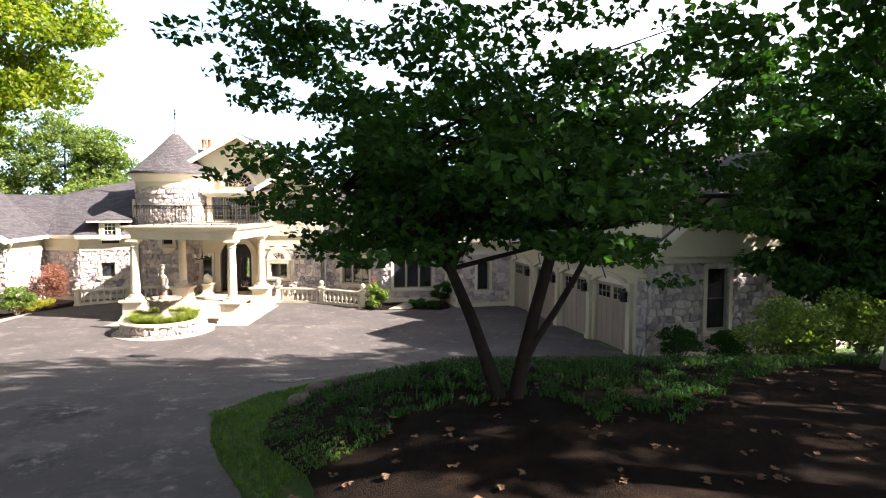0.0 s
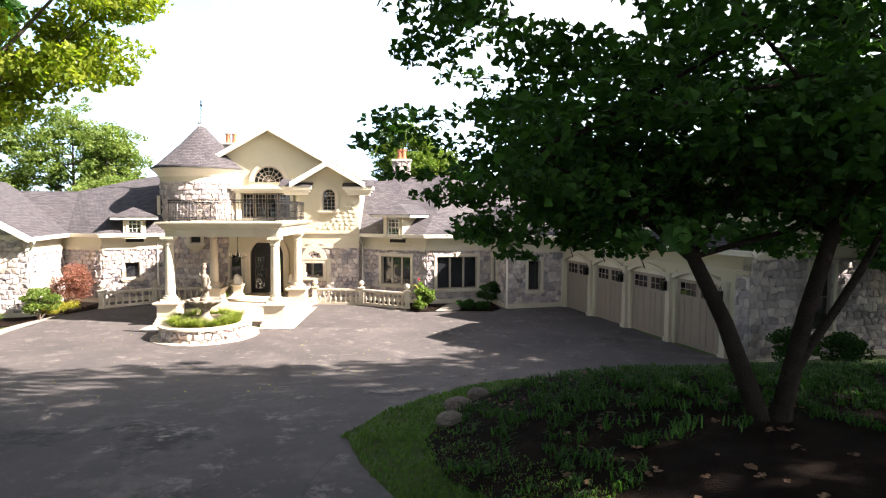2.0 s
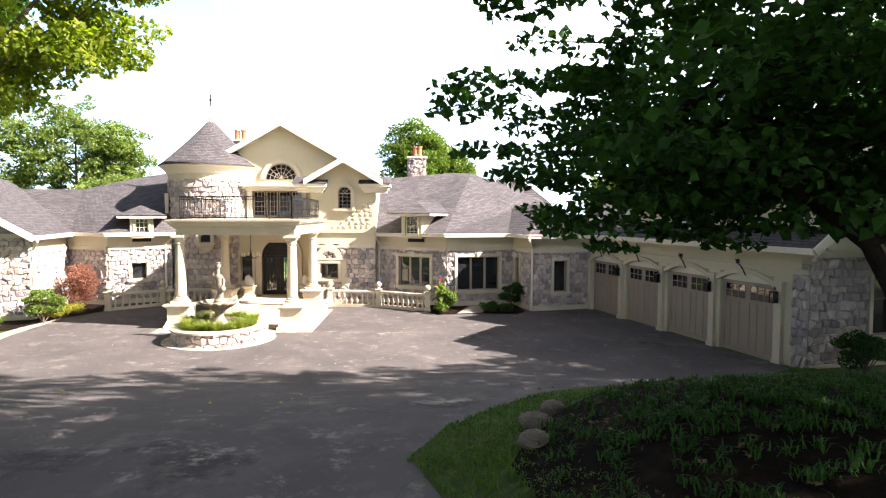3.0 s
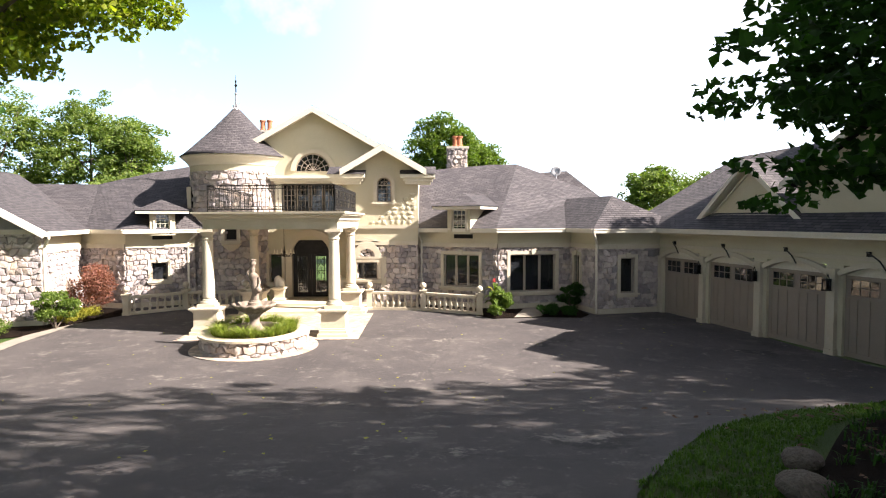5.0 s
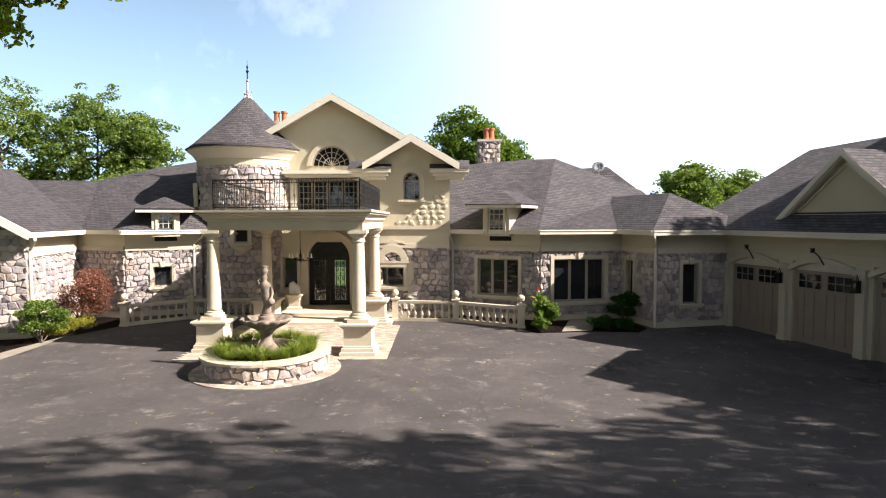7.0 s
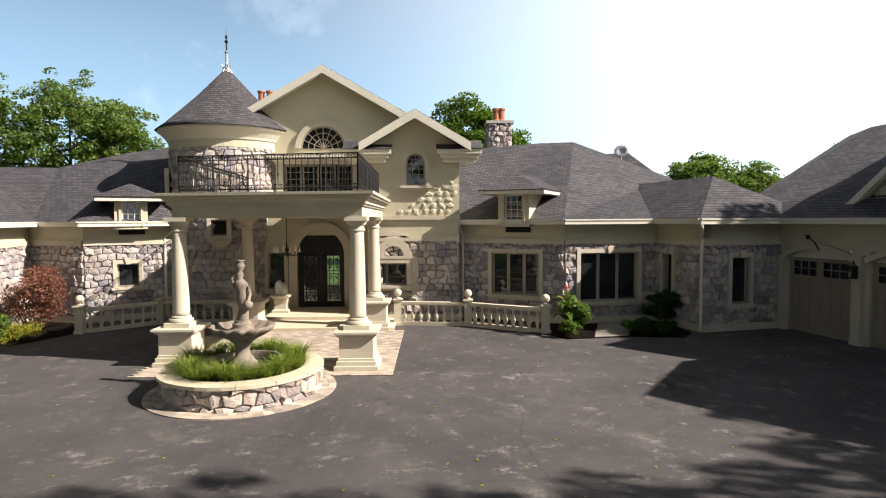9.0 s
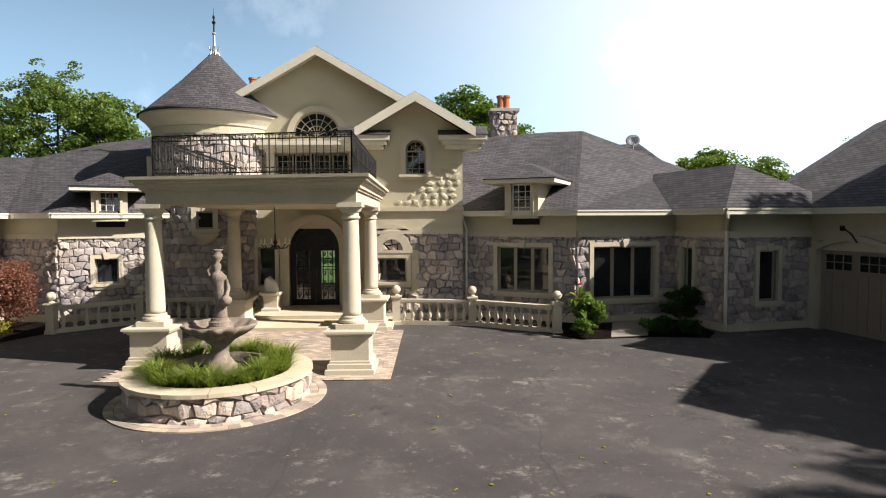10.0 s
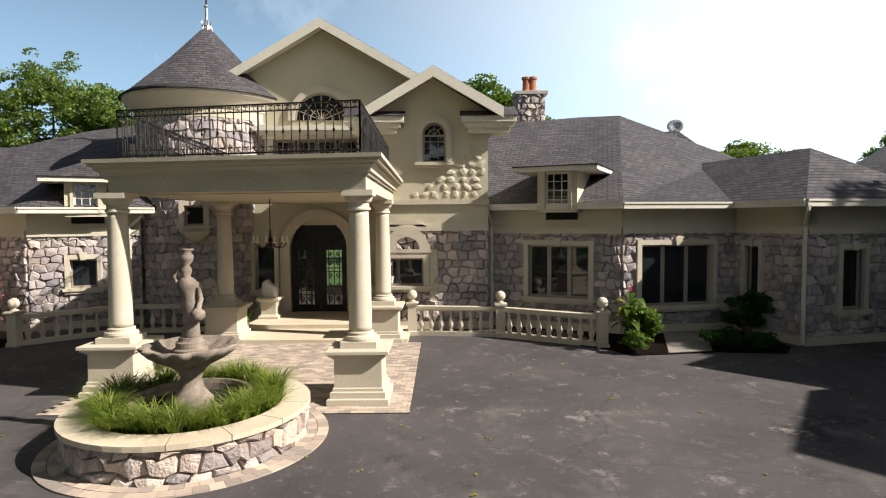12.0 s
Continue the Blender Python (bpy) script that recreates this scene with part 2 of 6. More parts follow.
# ---- mesh helpers ----
def part(name, bm, mat, parent=None, label="", smooth=False, kind=""):
    if name in ("surround", "arch_trim", "wall", "door_surround", "roof", "rake_board", "door_frame"):
        bmesh.ops.remove_doubles(bm, verts=bm.verts, dist=0.0005)
    me = bpy.data.meshes.new(name)
    bm.to_mesh(me)
    bm.free()
    me.materials.append(mat)
    if smooth:
        me.polygons.foreach_set("use_smooth", [p.loop_total < 5 for p in me.polygons])
    ob = new(name, me)
    ob.parent = parent
    if label or kind:
        tagged(ob, label, kind=kind)
    return ob


def thing(name, label, category, at=(0, 0, 0), turn=0.0, group="", kind=""):
    ob = new(name)
    ob.matrix_world = pose(*at, 0, 0, turn)
    ob.empty_display_size = 0.2
    return tagged(ob, label, category, group, kind)


def box(bm, x0, x1, y0, y1, z0, z1, m=None):
    v = [Vector((x, y, z)) for z in (z0, z1) for y in (y0, y1) for x in (x0, x1)]
    v = [bm.verts.new(m @ p if m else p) for p in v]
    for f in ((0, 2, 3, 1), (4, 5, 7, 6), (0, 1, 5, 4), (2, 6, 7, 3), (0, 4, 6, 2), (1, 3, 7, 5)):
        bm.faces.new([v[i] for i in f])
    return bm


def bar(bm, a, b, w, h=None, up=(0, 0, 1)):
    """A square bar from a to b."""
    a, b, h = Vector(a), Vector(b), h or w
    d = (b - a).normalized()
    s = d.cross(Vector(up))
    s = s.normalized() if s.length > 1e-4 else d.orthogonal().normalized()
    n = s.cross(d)
    ring = [[bm.verts.new(p + s * i * w / 2 + n * j * h / 2) for i, j in ((-1, -1), (1, -1), (1, 1), (-1, 1))] for p in (a, b)]
    for k in range(4):
        bm.faces.new((ring[0][k], ring[0][(k + 1) % 4], ring[1][(k + 1) % 4], ring[1][k]))
    bm.faces.new(ring[0][::-1])
    bm.faces.new(ring[1])
    return bm


def tube(bm, pts, radii, seg=8):
    """A tapered round tube through the points."""
    pts = [Vector(p) for p in pts]
    rings = []
    for i, p in enumerate(pts):
        d = (pts[min(i + 1, len(pts) - 1)] - pts[max(i - 1, 0)]).normalized()
        s = d.cross(Vector((0.31, 0.95, 0.05))).normalized()
        n = d.cross(s)
        r = radii[i] if isinstance(radii, (list, tuple)) else radii
        rings.append([bm.verts.new(p + (s * math.cos(k * math.tau / seg) + n * math.sin(k * math.tau / seg)) * r) for k in range(seg)])
    for a, b in zip(rings, rings[1:]):
        for k in range(seg):
            bm.faces.new((a[k], a[(k + 1) % seg], b[(k + 1) % seg], b[k]))
    bm.faces.new(rings[0])
    bm.faces.new(rings[-1][::-1])
    return bm


def lathe(bm, profile, seg=24, at=(0, 0, 0), squash=1.0, wave=0.0, waves=0):
    """A turned body from (radius, height) pairs."""
    at = Vector(at)
    rings = []
    for r, z in profile:
        ring = []
        for k in range(seg):
            a = k * math.tau / seg
            q = r * (1 + wave * math.cos(a * waves)) if r > 0.2 else r
            ring.append(bm.verts.new(at + Vector((q * math.cos(a), q * math.sin(a) * squash, z))))
        rings.append(ring)
    for a, b in zip(rings, rings[1:]):
        for k in range(seg):
            bm.faces.new((a[k], a[(k + 1) % seg], b[(k + 1) % seg], b[k]))
    bm.faces.new(rings[0][::-1])
    bm.faces.new(rings[-1])
    return bm


def prism(bm, poly, z0, z1, m=None):
    """An upright prism over a plan polygon (counter-clockwise)."""
    lo = [bm.verts.new(m @ Vector((x, y, z0)) if m else (x, y, z0)) for x, y in poly]
    hi = [bm.verts.new(m @ Vector((x, y, z1)) if m else (x, y, z1)) for x, y in poly]
    n = len(poly)
    for k in range(n):
        bm.faces.new((lo[k], lo[(k + 1) % n], hi[(k + 1) % n], hi[k]))
    bm.faces.new(lo[::-1])
    bm.faces.new(hi)
    return bm


def face_prism(bm, m, poly, y0, y1):
    """A plate in a wall's own plane: poly of (x, z), from depth y0 to y1."""
    a = [bm.verts.new(m @ Vector((x, y0, z))) for x, z in poly]
    b = [bm.verts.new(m @ Vector((x, y1, z))) for x, z in poly]
    n = len(poly)
    for k in range(n):
        bm.faces.new((a[k], a[(k + 1) % n], b[(k + 1) % n], b[k]))
    bm.faces.new(a[::-1])
    bm.faces.new(b)
    return bm


def arch_ring(bm, m, cx, cz, r0, r1, y0, y1, a0=0.0, a1=180.0, n=14):
    """A moulded half ring in a wall's plane."""
    for k in range(n):
        p, q = radians(a0 + (a1 - a0) * k / n), radians(a0 + (a1 - a0) * (k + 1) / n)
        poly = [(cx + r * math.cos(t), cz + r * math.sin(t)) for r, t in ((r0, p), (r1, p), (r1, q), (r0, q))]
        face_prism(bm, m, poly, y0, y1)
    return bm


def plane_frame(a, b, z=0.0):
    """A wall's own axes: x from a to b in plan, y into the wall, z up."""
    d = Vector((b[0] - a[0], b[1] - a[1]))
    return pose(a[0], a[1], z, 0, 0, math.degrees(math.atan2(d.y, d.x))), d.length


def wall_boxes(bm, m, length, z0, z1, holes=(), thick=0.3):
    """A wall with openings, as blocks round them."""
    xs = sorted({0.0, length, *[h[0] for h in holes], *[h[1] for h in holes]})
    zs = sorted({z0, z1, *[h[2] for h in holes if z0 < h[2] < z1], *[h[3] for h in holes if z0 < h[3] < z1]})
    for xa, xb in zip(xs, xs[1:]):
        for za, zb in zip(zs, zs[1:]):
            if not any(h[0] < (xa + xb) / 2 < h[1] and h[2] < (za + zb) / 2 < h[3] for h in holes):
                box(bm, xa, xb, 0, thick, za, zb, m)
    return bm


def stones(bm, place, x0, x1, z0, z1, size=0.30, holes=(), rng=None, proud=0.075):
    """Irregular fieldstones over a wall field; place(x, z, out) gives the point."""
    h = size * 0.80
    rows = max(1, round((z1 - z0) / h))
    h = (z1 - z0) / rows
    cols = max(1, round((x1 - x0) / size))
    w = (x1 - x0) / cols
    jit = {}

    def corner(i, j):
        if (i, j) not in jit:
            jit[i, j] = (rng.uniform(-0.24, 0.24) * w, rng.uniform(-0.26, 0.26) * h)
        return jit[i, j]

    for j in range(rows + 1):
        off = 0.5 * (j % 2)
        for i in range(-1, cols + 1):
            cx, cz = x0 + (i + 0.5 + off) * w, z0 + (j + 0.0) * h
            if any(a < cx < b and c < cz < d for a, b, c, d in holes) or cx < x0 - w * 0.45 or cx > x1 + w * 0.45:
                continue
            ring = []
            for di, dz in ((0, -1), (1, -1), (1, 1), (0, 1)):
                # corners are shared by the three stones that meet there
                for sx in ((0, 0.5) if di == 0 and dz == -1 else (0.5, 1.0) if dz == -1 else (1.0, 0.5) if di == 1 else (0.5, 0.0)):
                    key = (round((i + off + sx) * 2), 2 * j + dz)
                    dx, dd = corner(*key)
                    p = (min(max(x0 + (i + off + sx) * w + dx, x0), x1), min(max(cz + dz * h * 0.5 + dd, z0), z1))
                    if not ring or ring[-1] != p:
                        ring.append(p)
            if len(ring) > 2 and ring[0] == ring[-1]:
                ring.pop()
            ring = [p for k, p in enumerate(ring) if p not in ring[:k]]
            if len(ring) < 3 or max(p[1] for p in ring) - min(p[1] for p in ring) < 0.05 or max(p[0] for p in ring) - min(p[0] for p in ring) < 0.06:
                continue
            mx, mz = sum(p[0] for p in ring) / len(ring), sum(p[1] for p in ring) / len(ring)
            out = proud * rng.uniform(0.6, 1.3)
            lean = (rng.uniform(-0.32, 0.32) * out, rng.uniform(-0.32, 0.32) * out)
            lo, hi = [], []
            for x, z in ring:
                s0, s1 = 0.985, 0.80
                lo.append(bm.verts.new(place(mx + (x - mx) * s0, mz + (z - mz) * s0, 0.0)))
                t = 1 if x > mx else -1
                u = 1 if z > mz else -1
                hi.append(bm.verts.new(place(mx + (x - mx) * s1, mz + (z - mz) * s1, out * 0.78 + lean[0] * t + lean[1] * u)))
            n = len(ring)
            for k in range(n):
                bm.faces.new((lo[k], lo[(k + 1) % n], hi[(k + 1) % n], hi[k]))
            c = bm.verts.new(place(mx, mz, out))
            for k in range(n):
                bm.faces.new((hi[k], hi[(k + 1) % n], c))
    return bm


def welded(bm):
    bmesh.ops.remove_doubles(bm, verts=bm.verts, dist=0.0005)
    return bm


def square_lathe(bm, profile, x, y):
    """A square moulded block from (half width, height) pairs."""
    rings = [[bm.verts.new((x + i * h, y + j * h, z)) for i, j in ((-1, -1), (1, -1), (1, 1), (-1, 1))] for h, z in profile]
    for a, b in zip(rings, rings[1:]):
        for k in range(4):
            bm.faces.new((a[k], a[(k + 1) % 4], b[(k + 1) % 4], b[k]))
    bm.faces.new(rings[0][::-1])
    bm.faces.new(rings[-1])
    return bm


def rake(bm, cx, half, eave, apex, y0, y1, high):
    """The two raking boards of a gable, mitred at the apex."""
    m = pose(0, 0, 0)
    for s in (1, -1):
        face_prism(bm, m, [(cx - s * half, eave - high), (cx, apex - high), (cx, apex), (cx - s * half, eave)], y0, y1)
    return bm


def stone_parts(tmp, mat, parent):
    """Each loose piece of a mesh becomes a stone of its own."""
    left = set(tmp.faces)
    while left:
        seed = left.pop()
        group, stack = [seed], [seed]
        while stack:
            for e in stack.pop().edges:
                for g in e.link_faces:
                    if g in left:
                        left.discard(g)
                        group.append(g)
                        stack.append(g)
        bm, vm = bmesh.new(), {}
        for f in group:
            for v in f.verts:
                if v not in vm:
                    vm[v] = bm.verts.new(v.co)
            bm.faces.new([vm[v] for v in f.verts])
        part("stone", bm, mat, parent)
    tmp.free()


def flat_place(m):
    return lambda x, z, out: m @ Vector((x, -out, z))


def roof_mesh(name, planes, parent, thick=0.14, label=""):
    """Roof slopes as thick sheets with shingle courses running level; each plane is a list of corners."""
    bm = bmesh.new()
    uv = bm.loops.layers.uv.new("uv")
    for pts in planes:
        pts = [Vector(p) for p in pts]
        n = Vector((0, 0, 0))
        for k in range(len(pts)):
            n += pts[k].cross(pts[(k + 1) % len(pts)])
        n.normalize()
        if n.z < 0:
            pts, n = pts[::-1], -n
        across = Vector((0, 0, 1)).cross(n).normalized()
        upw = n.cross(across)
        top = [bm.verts.new(p) for p in pts]
        low = [bm.verts.new(p - Vector((0, 0, thick))) for p in pts]
        for k in range(1, len(pts) - 1):
            f = bm.faces.new((top[0], top[k], top[k + 1]))
            for lp in f.loops:
                lp[uv].uv = (lp.vert.co.dot(across), lp.vert.co.dot(upw))
            bm.faces.new((low[0], low[k + 1], low[k]))
        for k in range(len(pts)):
            j = (k + 1) % len(pts)
            bm.faces.new((top[j], top[k], low[k], low[j]))
    return part(name, bm, ROOF, parent, label)


# ---- ground ----
def ease(t):
    t = min(max(t, 0.0), 1.0)
    return t * t * (3 - 2 * t)


def ground_z(x, y):
    """The court is level; towards the lane the land rises, and the planting bed rises further."""
    return 1.5 * ease((-4 - y) / 13) + 0.95 * ease((x - 4.6) / 4.4) * ease((-9.5 - y) / 7.5)


def grid_sheet(name, xs, ys, mat, lift=0.0, inside=None, kind="structure", label="", category=""):
    bm = bmesh.new()
    vs = {}
    for i, x in enumerate(xs):
        for j, y in enumerate(ys):
            vs[i, j] = bm.verts.new((x, y, ground_z(x, y) + lift))
    for i in range(len(xs) - 1):
        for j in range(len(ys) - 1):
            if inside is None or inside((xs[i] + xs[i + 1]) / 2, (ys[j] + ys[j + 1]) / 2):
                bm.faces.new((vs[i, j], vs[i + 1, j], vs[i + 1, j + 1], vs[i, j + 1]))
    bmesh.ops.delete(bm, geom=[v for v in bm.verts if not v.link_faces], context="VERTS")
    ob = part(name, bm, mat, smooth=True)
    return tagged(ob, label, category, kind=kind)


far = [-900, -300, -120, -60]
grid_sheet("ground", far + [x * 1.0 for x in range(-40, 41)] + [60, 120, 300, 900], far + [y * 1.0 for y in range(-45, 41)] + [60, 120, 300, 900],
           GRASS, -0.03, label="mown lawn ground round the house", category="ground")


def ribbon(name, left, right, mat, lift, label, category, skirt=0.0):
    """A draped sheet between two edges that are given as plan points, finely divided."""
    def even(pts, n):
        pts = [Vector((*p, 0)) for p in pts]
        seg = [(b - a).length for a, b in zip(pts, pts[1:])]
        out = []
        for k in range(n + 1):
            d = sum(seg) * k / n
            i = 0
            while i < len(seg) - 1 and d > seg[i]:
                d -= seg[i]
                i += 1
            out.append(pts[i].lerp(pts[i + 1], min(d / seg[i], 1)))
        return out
    n, m = 60, 24
    a, b = even(left, n), even(right, n)
    bm = bmesh.new()
    vs = [[None] * (m + 1) for _ in range(n + 1)]
    for i in range(n + 1):
        for j in range(m + 1):
            p = a[i].lerp(b[i], j / m)
            vs[i][j] = bm.verts.new((p.x, p.y, ground_z(p.x, p.y) + lift))
    for i in range(n):
        for j in range(m):
            bm.faces.new((vs[i][j], vs[i][j + 1], vs[i + 1][j + 1], vs[i + 1][j]))
    ob = part(name, bm, mat, smooth=True)
    return tagged(ob, label, category, kind="structure")


COURT_LEFT = [(-13.5, 9.0), (-12.0, 4.9), (-11.3, 2.0), (-11.2, -0.4), (-10.6, -4.0), (-9.2, -8.0), (-8.0, -12.0), (-4.0, -20.0), (0.0, -30.0), (3.0, -60.0)]
COURT_RIGHT = [(13.2, 9.0), (14.2, -2.0), (15.2, -6.7), (12.4, -8.6), (9.0, -10.0), (6.6, -12.0), (4.9, -14.0), (4.3, -15.6), (4.9, -17.2), (6.2, -19.5), (9.0, -30.0), (10.0, -60.0)]
ribbon("driveway", COURT_LEFT, COURT_RIGHT, ASPHALT, 0.0, "worn grey asphalt driveway court with patches and cracks", "driveway")

EDGE = COURT_LEFT[1:7]
ribbon("drive_edge", EDGE, [(x + 0.6, y) for x, y in EDGE], EDGING, 0.014, "pale worn edging strip along the drive", "edging")

BED_OUT = [(16.5, -9.4), (13.0, -10.0), (10.2, -11.2), (7.8, -13.0), (6.0, -15.0), (5.5, -16.2), (5.7, -17.4), (6.8, -19.3), (9.6, -30.0)]
BED_IN = [(30.0, -8.5), (30.0, -10.0), (30.0, -12.0), (30.0, -14.0), (30.0, -16.0), (30.0, -18.0), (30.0, -20.0), (30.0, -24.0), (30.0, -30.0)]
ribbon("planting_bed", BED_OUT, BED_IN, MULCH, 0.03, "raised planting bed of dark leaf mulch", "planting bed")

# ---- house ----
house = thing("house", "cream stucco and fieldstone mansion with slate grey roofs", "house")
rng = random.Random(4)
EAVE = 3.50
STONETOP = 2.75


def stucco_wall(m, length, z0, z1, holes=(), thick=0.3, name="wall", mat=None):
    return part(name, welded(wall_boxes(bmesh.new(), m, length, z0, z1, holes, thick)), mat or STUCCO, house)


def stone_field(parent, m, x0, x1, z0, z1, holes=(), size=0.34):
    bm = stones(bmesh.new(), flat_place(m), x0, x1, z0, z1, size, holes, rng)
    return part("fieldstone", bm, STONE, parent, "grey and mauve fieldstones", kind="stuff")


def clad_wall(m, length, holes=(), z0=0.0, top=EAVE, stone_top=STONETOP, size=0.30, single=False):
    """Mortar wall with fieldstones below, stucco with a moulded band above."""
    w = part("wall", welded(wall_boxes(bmesh.new(), m, length, z0, stone_top, [h for h in holes])), MORTAR, house, "fieldstone wall with recessed mortar")
    gaps = [(h[0] - 0.12, h[1] + 0.12, h[2] - 0.1, h[3] + 0.1) for h in holes]
    if single:
        stone_parts(stones(bmesh.new(), flat_place(m), 0, length, z0 + 0.22, stone_top, size, gaps, rng), STONEOBJ, w)
    else:
        stone_field(w, m, 0, length, z0 + 0.22, stone_top, gaps, size)
    stucco_wall(m, length, stone_top, top, [], 0.3)
    bm = box(bmesh.new(), 0, length, -0.10, 0, stone_top - 0.02, stone_top + 0.10, m)
    box(bm, 0, length, -0.07, 0, stone_top + 0.10, stone_top + 0.16, m)
    part("band", bm, TRIM, house)
    part("plinth", box(bmesh.new(), 0, length, -0.08, 0, z0, z0 + 0.22, m), TRIM, house)
    return w


def window(m, x0, x1, z0, z1, cols=1, rows=1, panes_x=0, surround=0.135, arch=False, key=True, sash=None, label="", sill=True, deep=0.10):
    """A window with its surround, sash, glazing bars and panes, in a wall's axes."""
    w = part("window", bmesh.new(), TRIM, house, label or "cream trimmed window with dark glass")
    bm = bmesh.new()
    if surround:
        s = surround
        wall_boxes(bm, m @ pose(x0 - s, -deep, 0), x1 - x0 + 2 * s, z0, z1 if arch else z1 + s, [(s, x1 - x0 + s, z0, z1)], deep + 0.06)
        if arch:
            arch_ring(bm, m, (x0 + x1) / 2, z1, (x1 - x0) / 2, (x1 - x0) / 2 + s, -deep, 0.06)
        part("surround", welded(bm), TRIM, w)
        bm = bmesh.new()
        if key:
            kz = z1 + ((x1 - x0) / 2 if arch else 0)
            face_prism(bm, m, [((x0 + x1) / 2 - 0.07, kz - 0.02), ((x0 + x1) / 2 + 0.07, kz - 0.02), ((x0 + x1) / 2 + 0.11, kz + s + 0.07), ((x0 + x1) / 2 - 0.11, kz + s + 0.07)], -deep - 0.05, -deep + 0.002)
            part("keystone", bm, TRIM, w)
        if sill:
            bm = box(bmesh.new(), x0 - s - 0.06, x1 + s + 0.06, -deep - 0.07, 0.06, z0 - 0.09, z0, m)
            box(bm, x0 - s, x1 + s, -deep - 0.02, 0.06, z0 - 0.17, z0 - 0.09, m)
            part("sill", bm, TRIM, w)
    f, y = 0.055, 0.08
    bm = bmesh.new()
    cw = (x1 - x0) / cols
    for c in range(cols):
        a, b = x0 + c * cw, x0 + (c + 1) * cw
        box(bm, a, a + f, y, y + 0.06, z0, z1, m)
        box(bm, b - f, b, y, y + 0.06, z0, z1, m)
        box(bm, a + f, b - f, y, y + 0.06, z0, z0 + f, m)
        box(bm, a + f, b - f, y, y + 0.06, z1 - f, z1, m)
        for k in range(1, panes_x or 1):
            x = a + (b - a) * k / panes_x
            box(bm, x - 0.011, x + 0.011, y + 0.012, y + 0.045, z0 + f, z1 - f, m)
        for k in range(1, rows):
            z = z0 + (z1 - z0) * k / rows
            box(bm, a + f, b - f, y + 0.014, y + 0.043, z - 0.011, z + 0.011, m)
    if arch:
        r = (x1 - x0) / 2
        arch_ring(bm, m, (x0 + x1) / 2, z1, r - f, r, y, y + 0.06)
        arch_ring(bm, m, (x0 + x1) / 2, z1, r * 0.45, r * 0.45 + 0.022, y + 0.012, y + 0.045)
        for k in range(1, 6 if r > 0.6 else 4):
            t = math.pi * k / (6 if r > 0.6 else 4)
            bar(bm, m @ Vector(((x0 + x1) / 2, y + 0.03, z1)), m @ Vector(((x0 + x1) / 2 + (r - f) * math.cos(t), y + 0.03, z1 + (r - f) * math.sin(t))), 0.022)
    part("window_frame", bm, sash or WOODFRAME, w)
    bm = bmesh.new()
    box(bm, x0 + 0.01, x1 - 0.01, y + 0.025, y + 0.032, z0 + 0.01, z1 - 0.002, m)
    if arch:
        r = (x1 - x0) / 2 - 0.01
        face_prism(bm, m, [((x0 + x1) / 2 + r * math.cos(math.pi * k / 16), z1 + r * math.sin(math.pi * k / 16)) for k in range(17)], y + 0.025, y + 0.032)
    g = part("pane", bm, GLASS, w)
    g.visible_shadow = False
    return w


def gutter(pts, parent=None, drop=0.0, label="cream gutter and fascia"):
    """Fascia and gutter under an eave line; the second row of the profile is the soffit."""
    for a, b in zip(pts, pts[1:]):
        a, b = Vector(a), Vector(b)
        part("fascia", bar(bmesh.new(), a - Vector((0, 0, 0.10)), b - Vector((0, 0, 0.10)), 0.10, 0.16), CREAM, house)
        part("gutter", bar(bmesh.new(), a - Vector((0, 0, 0.03)), b - Vector((0, 0, 0.03)), 0.15, 0.05), CREAM, house, label)


def soffit(poly, z):
    return part("soffit", prism(bmesh.new(), poly, z - 0.03, z), CREAM, house)


# right wing, walls in plan: A from the main block, B beyond the bend, C the return, D beside the garage
TURN = radians(13.5)
U, V = Vector((math.cos(TURN), math.sin(TURN))), Vector((-math.sin(TURN), math.cos(TURN)))
GC = Vector((12.62, 5.10))
DL = GC - U * 2.95
CB = DL + V * 2.35
A0, A1 = Vector((2.27, 7.75)), Vector((5.80, 6.05))
mA, lA = plane_frame(A0, A1)
clad_wall(mA, lA, [(1.32, 3.05, 0.92, 2.40)], single=True)
window(mA, 1.32, 3.05, 0.92, 2.40, 3, 1, label="cream trimmed triple window with dark glass")
mB, lB = plane_frame(A1, CB)
clad_wall(mB, lB, [(0.55, 2.70, 0.75, 2.42)], single=True)
window(mB, 0.55, 2.70, 0.75, 2.42, 3, 1, label="cream trimmed triple window with dark glass")
mC, lC = plane_frame(CB, DL)
clad_wall(mC, lC, [(0.45, 0.95, 0.95, 2.40)])
window(mC, 0.45, 0.95, 0.95, 2.40, 1, 1, label="narrow cream trimmed window")
mD, lD = plane_frame(DL, GC)
clad_wall(mD, lD, [(1.05, 1.72, 0.85, 2.35)])
window(mD, 1.05, 1.72, 0.85, 2.35, 1, 1, label="narrow cream trimmed window")

